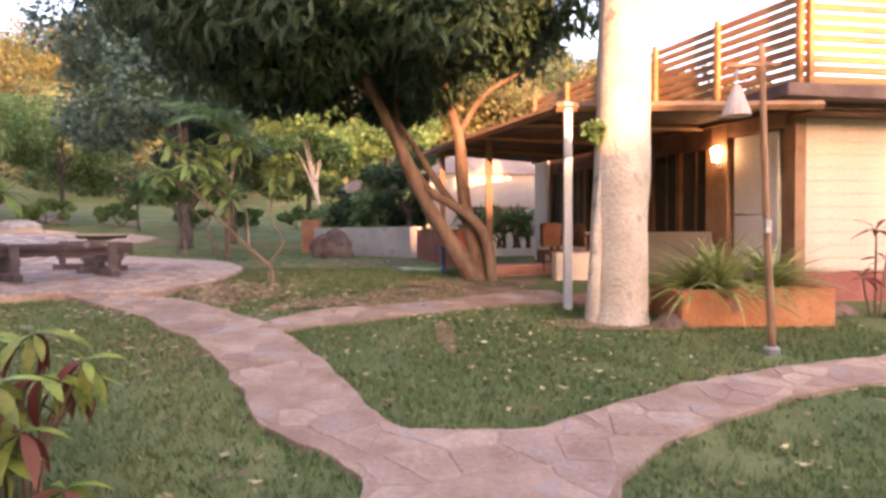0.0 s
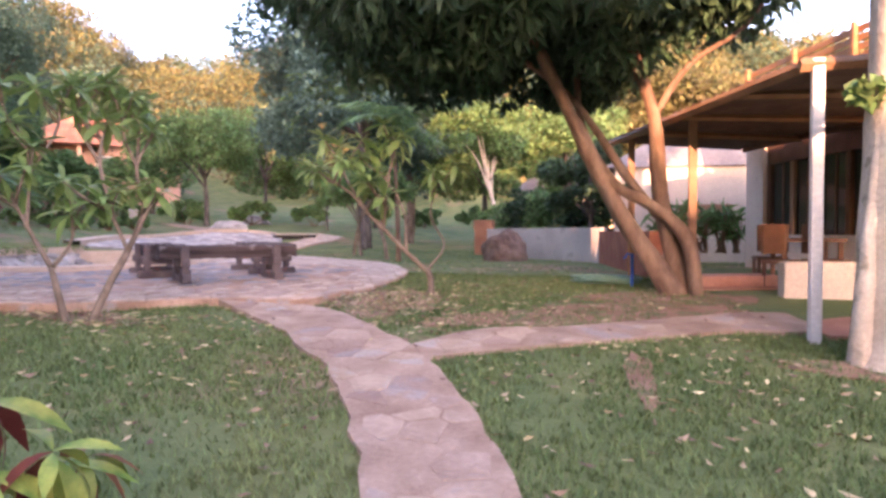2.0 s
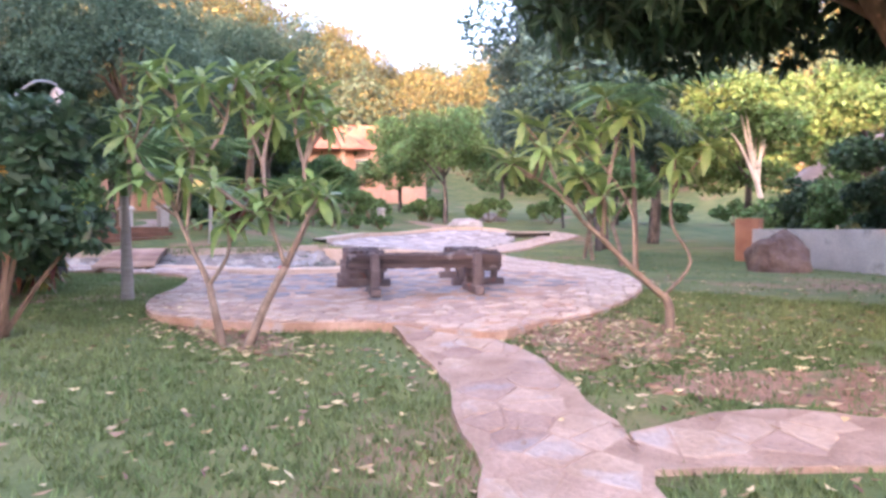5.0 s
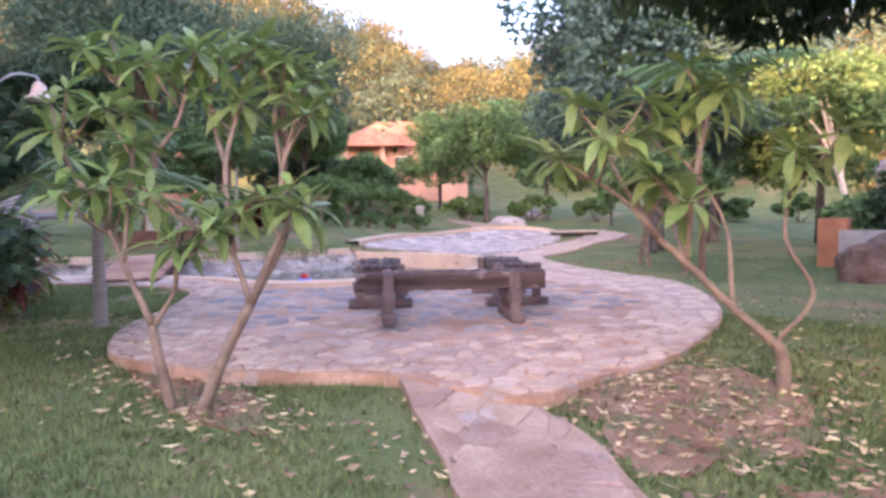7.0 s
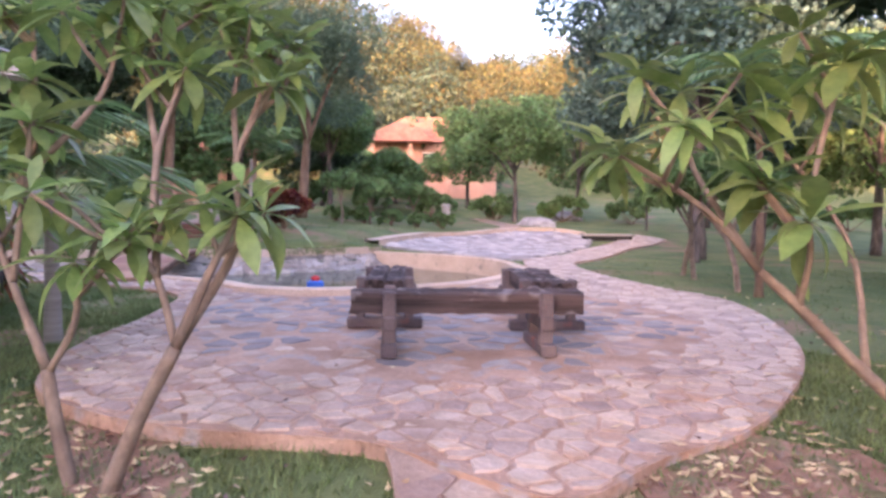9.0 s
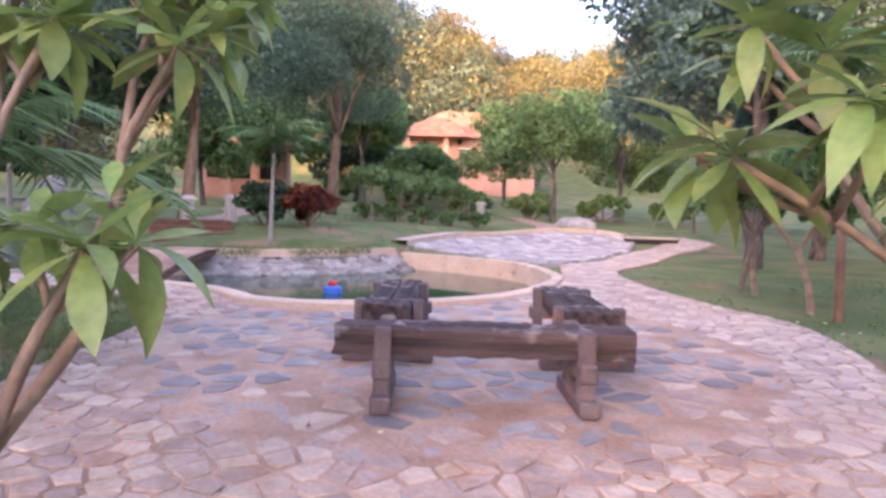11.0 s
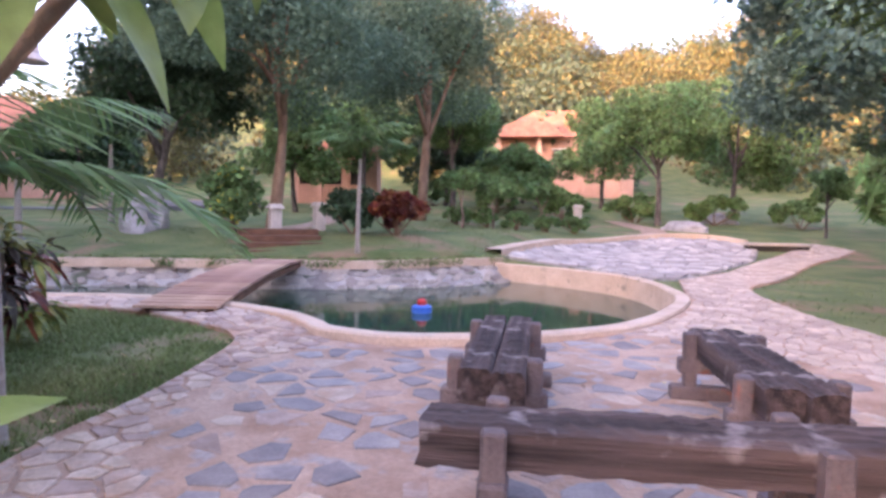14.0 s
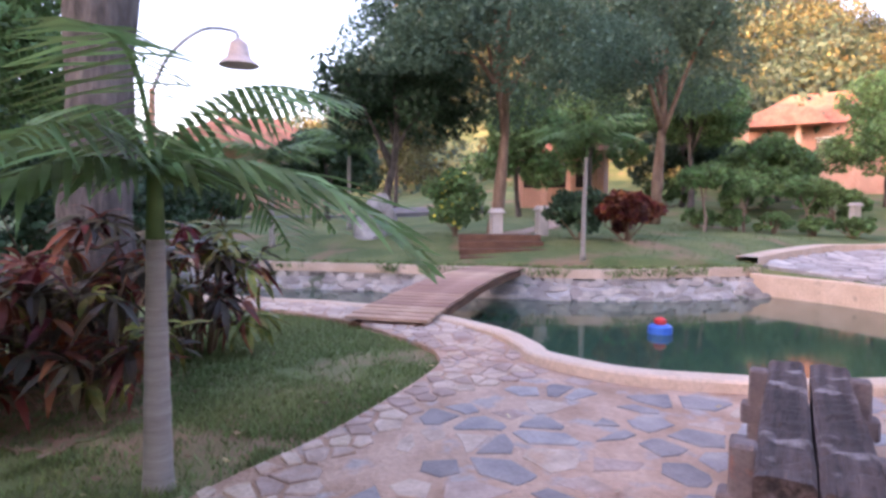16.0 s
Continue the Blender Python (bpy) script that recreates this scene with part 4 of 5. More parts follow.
# glazed front along the porch: posts, rails, panes
part("sill_wall", along(C0 + SD * 1.28, SD, 4.7, 0.18, 0.4, 1.35), M_WALL, house)
part("lintel", along(C0 + SD * 1.28, SD, 4.7, 0.16, 2.62, 3.0), M_DARKWOOD, house)
for i in range(8):
    p = C0 + SD * (1.3 + 4.6 * i / 7)
    part("mullion", along(p, SD, 0.1, 0.15, 1.35, 2.62), M_DARKWOOD if i % 3 else M_WOOD, house)
    if i < 7:
        win = part("window", along(p + SD * 0.1, SD, 0.557, 0.02, 1.35, 2.62), M_GLASS, house, "dark glazed window")
        part("frame", along(p + SD * 0.34, SD, 0.05, 0.05, 1.36, 2.61), M_DARKWOOD, win)
part("wall", along(C0 + SD * 6.0, SD, 0.55, 0.3, 0.4, 3.0), M_WALL, house)
part("roof_slab", box((8.0, 7.2, 0.16), pose(7.2, 11.6, 3.03, 0, 0, 12), 0.01), M_ROOF, house)
part("fascia", along(C0 + SN * 0.35 - SD * 0.5, FD, 7.5, 0.05, 2.88, 3.12), M_DARKWOOD, house)
part("fascia", along(C0 + SN * 0.35 - SD * 0.5, SD, 6.8, 0.05, 2.88, 3.12), M_DARKWOOD, house)
part("soffit", along(C0 + SN * 0.1 - SD * 0.2, FD, 7.3, 0.55, 2.86, 2.9), M_DARKWOOD, house)

rail = thing("deck_railing", "slatted stained-timber railing around the roof deck", "railing")
R0 = C0 + SN * 0.3 - SD * 0.45
for d, L in ((FD, 7.2), (SD, 6.6)):
    sl = None
    for i in range(9):
        if sl is None:
            sl = part("slat", along(R0, d, L, 0.025, 0, 0.095), M_DECK, rail)
            sl.location.z = 3.2
        else:
            o = new("slat", sl.data)
            o.parent = rail
            o.location.z = 3.2 + 0.128 * i
    for i in range(6):
        p = R0 + d * (L * i / 5)
        part("post", along(p, d, 0.07, 0.07, 3.1, 4.38, -0.05 if d is SD else 0.05), M_DECK, rail)

porch = thing("porch", "tiled open porch with sheet-metal awning", "porch", kind="structure")
E1, E2 = Vector((1.36, 7.1, 0)), Vector((-0.35, 11.5, 0))
W1, W2 = C0 - SD * 0.5 + SN * 0.3, C0 + SD * 6.5 + SN * 0.3
P_OUT = [tuple(p.xy) for p in (E1 + Vector((0.25, 0.2, 0)), W1 + SN * 0.8, C0, C0 + SD * 6.6, E2 + Vector((0.6, -0.2, 0)))]
pf = draped("floor_slab", P_OUT, 0, M_TILE, 0.5, zf=lambda x, y: 0.52 + 0.03 * min(1, max(0, (y - 7.5))))
pf.parent = porch
part("step", along(Vector((0.75, 9.9, 0)), Vector((0.93, 0.36, 0)), 1.2, 0.35, 0.3, 0.68), M_TILE, porch)
part("step", along(Vector((0.62, 10.25, 0)), Vector((0.93, 0.36, 0)), 1.3, 0.5, 0.3, 0.82), M_TILE, porch)
av = [(*E1.xy, 2.86), (*W1.xy, 2.98), (*W2.xy, 2.98), (*E2.xy, 2.86)]
aw, af = [], []
NC = 60
for i in range(NC + 1):
    q = i / NC
    a, b = Vector(av[0]).lerp(Vector(av[3]), q), Vector(av[1]).lerp(Vector(av[2]), q)
    h = 0.018 * (1 if i % 2 else -1)
    for p in (a, b):
        aw += [(p.x, p.y, p.z + h), (p.x, p.y, p.z + h - 0.012)]
for i in range(NC):
    k = 4 * i
    af += [(k, k + 4, k + 6, k + 2), (k + 1, k + 3, k + 7, k + 5), (k, k + 1, k + 5, k + 4), (k + 2, k + 6, k + 7, k + 3)]
raw("awning", aw, af, M_ROOF, porch, "dark corrugated awning sheet")
part("eave_beam", tube([(E1.x - 0.06, E1.y, 2.8), (W1.x, W1.y - 0.3, 2.86)], [0.055, 0.055], 4), M_WOOD, porch)
part("eave_beam", tube([(*E1.xy, 2.8), (*E2.xy, 2.8)], [0.055, 0.055], 4), M_WOOD, porch)
for q in (0.25, 0.5, 0.75):
    a, b = E1.lerp(E2, q), W1.lerp(W2, q)
    part("rafter", tube([(*a.xy, 2.8), (*b.xy, 2.9)], [0.04, 0.04], 4), M_WOOD, porch)
part("post", box((0.09, 0.09, 2.5), pose(1.44, 7.12, 1.6), 0.006), M_WHITEPAINT, porch, "white painted steel post")
part("post", box((0.1, 0.1, 2.3), pose(0.72, 9.62, 1.7), 0.006), M_WOOD, porch, "brown timber post")
part("post", box((0.1, 0.1, 2.3), pose(0.0, 11.3, 1.7), 0.006), M_WOOD, porch)
part("low_wall", box((0.9, 0.2, 0.5), pose(2.15, 9.6, 0.8, 0, 0, 10), 0.015), M_WALL, porch, "low cream wall")

for k, (px, py) in enumerate(((1.95, 10.4), (2.5, 10.7), (2.0, 11.6))):
    ch_ = thing("porch_chair", "dark wooden chair on the porch", "chair", pose(px, py, 0.56, 0, 0, 40 + 70 * k), "chairs on the porch")
    part("seat", box((0.42, 0.42, 0.05), pose(0, 0, 0.45)), M_DARKWOOD, ch_)
    part("backrest", box((0.42, 0.04, 0.4), pose(0, 0.19, 0.75)), M_DARKWOOD, ch_)
    for sx in (-0.18, 0.18):
        for sy in (-0.18, 0.18):
            part("leg", box((0.045, 0.045, 0.45), pose(sx, sy, 0.225)), M_DARKWOOD, ch_)
tb = thing("porch_table", "small dark wooden table on the porch", "table", pose(2.35, 11.1, 0.56))
part("tabletop", box((0.8, 0.8, 0.05), pose(0, 0, 0.73)), M_DARKWOOD, tb)
for sx in (-0.34, 0.34):
    for sy in (-0.34, 0.34):
        part("leg", box((0.06, 0.06, 0.7), pose(sx, sy, 0.35)), M_DARKWOOD, tb)
wl = thing("wall_lantern", "small glowing wall lantern beside the door", "lantern", pose(*(C0 + SD * 1.1 + SN * 0.16).xy, 2.5))
part("backplate", box((0.05, 0.05, 0.2), pose(0.05, 0.03, -0.1)), M_METAL, wl)
part("glass", tube([(0, 0, -0.1), (0, 0, 0.08), (0, 0, 0.12)], [0.05, 0.08, 0.03], 8), M_LAMPON, wl, "warm glowing glass")

# building behind the porch and garden walls
back = thing("rear_building", "cream rendered building behind the porch with grey roof", "house", kind="structure")
part("wall", box((6.5, 0.25, 2.4), pose(2.9, 16.3, 1.7, 0, 0, 6), 0.01), M_WALL, back)
part("window", box((1.1, 0.08, 0.5), pose(1.6, 16.0, 1.75, 0, 0, 6), 0.01), M_WOOD, back)
bm = bmesh.new()
add_box(bm, (7.4, 4.0, 1.0), pose(2.9, 18.1, 3.35, 0, 0, 6), 0, 0.55)
part("roof", bm, M_GREYROOF, back, "grey tiled hip roof")
bw_ = thing("garden_wall", "low red brick retaining wall beside the tree", "wall", kind="structure")
GW = [Vector((0.35, 10.9, 0)), Vector((-0.55, 15.3, 0))]
gd = (GW[1] - GW[0]).normalized()
part("core", along(GW[0], gd, (GW[1] - GW[0]).length, 0.2, 0.3, 1.42), M_BRICK, bw_)
cw = thing("concrete_wall", "low weathered pale concrete garden wall", "wall", kind="structure")
part("wall", along(GW[1], Vector((-0.72, 0.69, 0)), 4.6, 0.2, 0.4, 1.5), M_GREYWALL, cw)
gp = GW[1] + Vector((-0.72, 0.69, 0)) * 4.7
bp_ = thing("brick_pier", "square red brick pier at the wall's end", "pier", pose(gp.x, gp.y, ground_z(gp.x, gp.y)))
part("shaft", box((0.5, 0.5, 1.05), pose(0, 0, 0.45), 0.01), M_BRICK, bp_)


def boulder(name, label, m, sx, sy, sz, seed, material):
    bm = bmesh.new()
    bmesh.ops.create_icosphere(bm, subdivisions=4, radius=1)
    for v in bm.verts:
        p = v.co.copy()
        n_ = 1 + 0.3 * noise.noise(p * 1.3 + Vector((seed, 0, 0))) + 0.1 * noise.noise(p * 4 + Vector((0, seed, 0)))
        v.co = Vector((p.x * sx * n_, p.y * sy * n_, max(-0.25, p.z) * sz * n_))
    ob = part(name, bm, material)
    ob.matrix_world = m
    return tagged(ob, label, "boulder")


boulder("boulder", "brown pointed boulder on the lawn", at(-2.85, 15.9), 0.6, 0.5, 0.72, 3, M_ROCK)

# hose and tap
tap = thing("garden_tap", "blue standpipe garden tap", "tap", at(0.0, 9.75))
part("pipe", tube([(0, 0, -0.05), (0, 0, 0.45)], [0.02, 0.02], 7), M_BLUE, tap)
part("spout", tube([(0, 0, 0.43), (-0.06, -0.03, 0.45), (-0.1, -0.05, 0.38)], [0.018, 0.016, 0.014], 6), M_BLUE, tap)
coil = [(0.42 * (1 + 0.15 * math.sin(i * 0.7)) * math.cos(i * 0.5), 0.3 * (1 + 0.2 * math.cos(i * 0.37)) * math.sin(i * 0.5), 0.03 + 0.0015 * i) for i in range(60)]
hz = part("garden_hose", tube(coil, [0.013] * 60, 6), M_HOSE, smooth=True)
hz.matrix_world = at(-0.35, 10.0)
tagged(hz, "coiled green garden hose lying on the grass", "hose")

# ---- plumerias around the terrace ----
PLR, PLF = Vector((0.728, 0.686, 0)), Vector((-0.686, 0.728, 0))


def stem(pts, r0, r1=0.014):
    """Points as (across, along, up) in the plumerias' own axes."""
    return ([PLR * a + PLF * b + Vector((0, 0, c)) for a, b, c in pts], r0, r1)


plumeria(at(-5.06, 5.78), "young plumeria with two slender forked stems and big leaves", [
    stem([(0, 0, -0.05), (-0.08, 0, 0.35), (-0.12, 0.02, 0.52)], 0.042, 0.03),
    stem([(-0.12, 0.02, 0.52), (-0.3, 0.05, 0.9), (-0.5, 0.1, 1.35)], 0.03),
    stem([(-0.12, 0.02, 0.5), (0.05, -0.05, 0.75), (0.06, -0.06, 1.0)], 0.022),
    stem([(-0.3, 0.05, 0.9), (-0.28, 0.1, 1.3), (-0.25, 0.12, 1.62)], 0.022),
    stem([(-0.5, 0.1, 1.3), (-0.75, 0.3, 1.5), (-0.85, 0.3, 1.75)], 0.02),
    stem([(-0.3, 0.1, 1.35), (-0.1, 0.4, 1.8), (-0.05, 0.5, 2.15)], 0.02),
    stem([(-0.25, 0.12, 1.6), (-0.5, 0.5, 1.95), (-0.55, 0.55, 2.25)], 0.018)], 2, 13, 0.86)
plumeria(at(-4.86, 5.84), "young plumeria leaning over the path with big leaves", [
    stem([(0, 0, -0.05), (0.17, 0, 0.35), (0.33, 0.0, 0.66)], 0.05, 0.036),
    stem([(0.33, 0, 0.66), (0.46, 0.0, 0.95), (0.58, 0.05, 1.22)], 0.03),
    stem([(0.33, 0, 0.66), (0.22, 0.05, 0.95), (0.12, 0.0, 1.1)], 0.022),
    stem([(0.33, 0, 0.66), (0.48, 0.3, 1.1), (0.42, 0.45, 1.5), (0.58, 0.5, 1.86)], 0.03),
    stem([(0.42, 0.45, 1.5), (0.3, 0.75, 1.9), (0.35, 0.9, 2.2)], 0.02),
    stem([(0.42, 0.45, 1.5), (0.46, 0.85, 2.0), (0.44, 1.25, 2.27)], 0.022),
    stem([(0.46, 0.85, 2.0), (0.3, 1.0, 2.2), (0.12, 1.15, 2.36)], 0.018),
    stem([(0.22, 0.05, 0.95), (0.1, 0.3, 1.5), (0.15, 0.5, 1.95)], 0.022),
    stem([(0.1, 0.3, 1.5), (-0.1, 0.6, 1.95), (-0.05, 0.7, 2.3)], 0.018)], 3, 13, 0.86)
plumeria(at(-2.31, 8.3), "plumeria with a leaning forked trunk and big leaves", [
    stem([(0, 0, -0.05), (0, 0, 0.2), (-0.05, 0.02, 0.32)], 0.062, 0.045),
    stem([(-0.05, 0.02, 0.3), (-0.3, 0.03, 0.52), (-0.58, 0.05, 0.8), (-0.75, 0.05, 0.95)], 0.042, 0.026),
    stem([(-0.75, 0.05, 0.95), (-1.0, 0.0, 1.2), (-1.36, 0.0, 1.42)], 0.024),
    stem([(-0.75, 0.05, 0.95), (-0.95, 0.3, 1.4), (-1.0, 0.35, 1.75)], 0.022),
    stem([(-0.58, 0.05, 0.8), (-0.6, -0.05, 1.0), (-0.62, -0.08, 1.15)], 0.02),
    stem([(-0.58, 0.05, 0.8), (-0.45, 0.2, 1.4), (-0.35, 0.2, 1.85)], 0.026),
    stem([(-0.3, 0.03, 0.52), (-0.25, 0.3, 1.1), (-0.62, 0.5, 1.7)], 0.024),
    stem([(-0.05, 0.02, 0.3), (0.18, 0, 0.6), (0.0, 0.0, 0.95), (0.1, 0.05, 1.4)], 0.022)], 5, 13, 0.86, 0.7)

# flowering bush, palms and the large tree
shrub("hibiscus_bush", "dense dark bush with orange flowers", at(-7.0, 4.75), 1.9, 2.5, 8, M_DARKLEAF, 4500, 0.12, flowers=(M_FLOWER, 14, 0.14))
palm("young_palm", "young palm with ringed grey trunk", at(-8.07, 6.37), 1.3, 1.3, 11, 4, 0.075)
oldtree = thing("old_tree", "large old tree with dark furrowed trunk", "tree", at(-10.6, 5.35))
part("trunk", tube(smooth_line([(0, 0, -0.1), (0.02, 0.0, 1.5), (-0.05, 0.05, 3.0), (-0.2, 0.1, 5.0)], 5), list(np.linspace(0.33, 0.25, 16)), 14, wob=0.3), M_BARK, oldtree, smooth=True)
for q in ((-1.8, -0.6, 6.0), (0.8, 1.4, 6.3), (1.2, -1.2, 6.0)):
    ln = smooth_line([(-0.15, 0.08, 3.6), (q[0] * 0.4, q[1] * 0.4, 4.8), q], 4)
    part("limb", tube(ln, list(np.linspace(0.17, 0.05, len(ln))), 8), M_BARK, oldtree, smooth=True)
cs_, rs_ = clumps(9, 40, (-0.6, -0.6, 5.6), (3.2, 3.0, 1.1), 0.8)
v_, f_ = leaf_cloud(cs_, rs_, 9000, 0.2, 9, 0.7, 0.6, 0.25)
tagged(raw("crown", v_, f_, M_DARKLEAF, oldtree), kind="stuff")
for k, (x, y, w, h) in enumerate(((-9.7, 5.5, 1.5, 1.35), (-10.6, 4.6, 1.6, 1.2), (-11.2, 6.1, 1.2, 1.3), (-8.9, 4.6, 1.2, 1.0))):
    croton_bush(at(x, y), w, h, 40 + k)
cord = thing("cordyline", "slender dark red cordyline beside the house wall", "plant", at(5.05, 7.2))
CORD = [leaf_mesh("leaf", M_REDLEAF, 0.26, 0.06, 0.5, 0.2)]
for k, (dx, hh) in enumerate(((0.0, 1.0), (0.12, 0.65), (-0.15, 0.45))):
    part("stem", tube([(dx * 0.3, 0, -0.05), (dx * 0.7, 0, hh * 0.5), (dx, 0, hh)], [0.016, 0.013, 0.01], 5), M_BROWNBARK, cord)
    whorl(cord, (dx, 0, hh), 9, random.Random(k), 1.0, CORD, (-10, 70))
for k, (x, y, sz) in enumerate(((4.35, 7.15, 0.16), (4.7, 7.3, 0.13), (5.4, 7.1, 0.2), (2.35, 6.35, 0.12), (5.9, 7.3, 0.17))):
    boulder("edging_rock", "small brown edging rock beside the house", at(x, y), sz * 1.5, sz, sz, 20 + k, M_ROCK)

# ---- across the pond and around the lawns ----
def small_plumeria(x, y, h, seed, label="small plumeria with pale forked trunk"):
    r = random.Random(seed)
    t = thing("small_plumeria", label, "tree", at(x, y), "small plumerias on the far lawn")
    out_ = []
    fork((0, 0, -0.05), (r.uniform(-0.3, 0.3), r.uniform(-0.3, 0.3), 1), h * 0.33, 0.055, 2, r, out_)
    for pts, r0, r1 in out_:
        part("branch", tube(pts, [r0, (r0 + r1) / 2, r1], 6), M_PLUMBARK, t)
    tips = [p[0][-1] for p in out_ if p[2] < 0.022]
    v, f = leaf_cloud([tuple(q) for q in tips], [0.45] * len(tips), 900, 0.32, seed, 0.6, 0.0, 0.16)
    tagged(raw("crown", v, f, M_MIDLEAF, t), kind="stuff")
    return t


broadleaf("bluish_tree", "large dense dark blue-green tree", at(-9.5, 22.9), 12.0, 5.0, 21, M_BLUELEAF, M_BARK, 26000, 0.24, 0.22, 0.2, 60)
broadleaf("bluish_tree", "dense dark blue-green tree behind the lawn", at(-9.6, 28.0), 11, 4.4, 22, M_BLUELEAF, M_BARK, 15000, 0.26, 0.22, 0.2, 50)
broadleaf("feathery_tree", "tall feathery tree with dark trunk across the pond", at(-21.2, 12.1), 8.6, 4.3, 23, M_FEATHER, M_BROWNBARK, 26000, 0.15, 0.18, 0.3, 45)
broadleaf("feathery_tree", "tall feathery tree beyond the steps", at(-24.0, 18.7), 9.5, 4.2, 24, M_FEATHER, M_BROWNBARK, 22000, 0.16, 0.2, 0.3, 45)
broadleaf("leaning_tree", "leaning tree with pale trunk on the far lawn", at(-24.5, 9.6), 6.2, 3.0, 25, M_DARKLEAF, M_BARK, 8000, 0.2, 0.17, 0.4, 26, lean=0.9)
broadleaf("left_tree", "broad bright green tree beyond the bush", at(-19.0, 0.6), 8.5, 3.6, 26, M_MIDLEAF, M_BARK, 13000, 0.22, 0.2, 0.28, 40)
broadleaf("round_tree", "small round-crowned lawn tree", at(-15.5, 31.5), 3.0, 1.1, 28, M_MIDLEAF, M_BARK, 2500, 0.16, 0.06, 0.35, 14)
broadleaf("flame_tree", "wide tree in front of the far house", at(-22.4, 30.5), 6.5, 3.4, 29, M_MIDLEAF, M_BARK, 7000, 0.25, 0.14, 0.4, 26)
broadleaf("garden_tree", "slender tree by the upper lawn", at(-30.5, 24.5), 7.0, 3.0, 30, M_MIDLEAF, M_BARK, 7000, 0.25, 0.14, 0.3, 26)
broadleaf("white_trunk_tree", "tree with forked white trunk behind the wall", at(-3.9, 21.0), 5.2, 1.9, 31, M_MIDLEAF, M_PALEBARK, 3200, 0.2, 0.1, 0.5, 18, lean=-0.9)
broadleaf("hedge_tree", "bushy green tree behind the garden wall", at(-2.2, 24.5), 6.0, 2.6, 32, M_MIDLEAF, M_BARK, 6000, 0.22, 0.14, 0.2, 26)
broadleaf("hedge_tree", "bushy green tree beyond the lawn", at(-6.5, 30.0), 7.5, 3.4, 33, M_MIDLEAF, M_BARK, 8000, 0.25, 0.16, 0.15, 30)
broadleaf("hedge_tree", "leafy tree beside the rear building", at(-0.9, 16.8), 3.2, 1.3, 34, M_DARKLEAF, M_BARK, 3000, 0.16, 0.1, 0.15, 16)
broadleaf("back_tree", "tree coloured yellow-green for evening sun, rising behind the house", at(9.0, 26.0), 8.0, 5.0, 35, M_SUNLITLEAF, M_BARK, 9000, 0.3, 0.2, 0.2, 36)
broadleaf("back_tree", "tree coloured yellow-green for evening sun, rising behind the house", at(2.5, 28.0), 8.5, 4.5, 36, M_SUNLITLEAF, M_BARK, 9000, 0.3, 0.2, 0.2, 36)
for k, (x, y, h) in enumerate(((-7.4, 17.2, 3.3), (-6.9, 16.6, 2.9), (-5.6, 15.2, 2.7))):
    small_plumeria(x, y, h, 70 + k, "bushy plumeria with long drooping leaves")
for k, (x, y, h) in enumerate(((-21.5, 18.9, 2.7), (-21.8, 20.5, 2.2), (-22.4, 23.5, 2.4), (-26, 23.5, 2.6))):
    small_plumeria(x, y, h, 80 + k)
palm("slim_palm", "slim palm on the lawn edge", at(-5.2, 14.9), 3.0, 1.7, 11, 14, 0.06, bark=M_BROWNBARK)
palm("slim_palm", "slim palm on the far bank", at(-17.4, 13.0), 2.3, 1.4, 10, 15, 0.06)
palm("slim_palm", "palm on the far lawn", at(-23.0, 6.1), 2.2, 1.7, 11, 16, 0.09)
palm("slim_palm", "palm on the far lawn", at(-26.5, 8.5), 2.6, 1.9, 11, 17, 0.09)
palm("tall_palm", "palm with feathery fronds among the dark trees", at(-8.9, 21.3), 5.0, 2.5, 13, 18, 0.1, bark=M_BARK)
shrub("yellow_flower_bush", "round bush with yellow flowers", at(-21.9, 11.2), 2.2, 1.9, 50, M_MIDLEAF, 2600, 0.15, flowers=(M_YFLOWER, 90, 0.12))
shrub("croton_hedge", "dark reddish croton bush by the bank", at(-19.0, 14.9), 2.0, 1.2, 51, M_REDLEAFI, 1800, 0.2)
shrub("croton_hedge", "dark green bush by the bank", at(-19.8, 14.0), 1.8, 1.3, 52, M_DARKLEAF, 1800, 0.16)
for k in range(5):
    x, y = -22.6 + 0.5 * k, 19.4 + 1.0 * k
    shrub("dark_hedge", "clipped dark green hedge on the far lawn", at(x, y), 1.3, 0.7, 53 + k, M_MIDLEAF, 1300, 0.12, "hedge", group="hedge on the far lawn")
for k in range(9):
    x, y = -33.0 + 2.9 * k, 25.0 + 2.1 * k
    shrub("terrace_hedge", "loose leafy hedge on the upper terrace", at(x, y), 3.0, 1.5, 90 + k, M_MIDLEAF if k % 2 else M_MIDLEAF, 2200, 0.2, "hedge", group="hedge on the upper terrace")
for k in range(8):
    x, y = -3.9 + 0.85 * k, 20.4 - 0.5 * k
    shrub("wall_bush", "leafy bush behind the garden wall", at(x, y), 1.5, 1.7 + 0.3 * (k % 3), 110 + k, M_DARKLEAF if k % 2 else M_MIDLEAF, 1500, 0.15, group="bushes behind the wall")
for k in range(10):
    x, y = -16.0 - 1.7 * k, 0.5 + 0.35 * k
    shrub("border_bush", "dark leafy border bush", at(x, y), 2.2, 1.6 + 0.4 * (k % 3), 130 + k, M_DARKLEAF, 1500, 0.2, group="bushes along the far border")
for k in range(5):
    shrub("potted_grass", "spiky leaves along the porch edge", at(0.7 + 0.35 * k, 14.6 + 0.1 * k, 0, 0.3), 0.7, 1.0, 150 + k, M_MIDLEAF, 60, 0.45, "plant", thin=0.06, group="spiky plants by the rear wall")

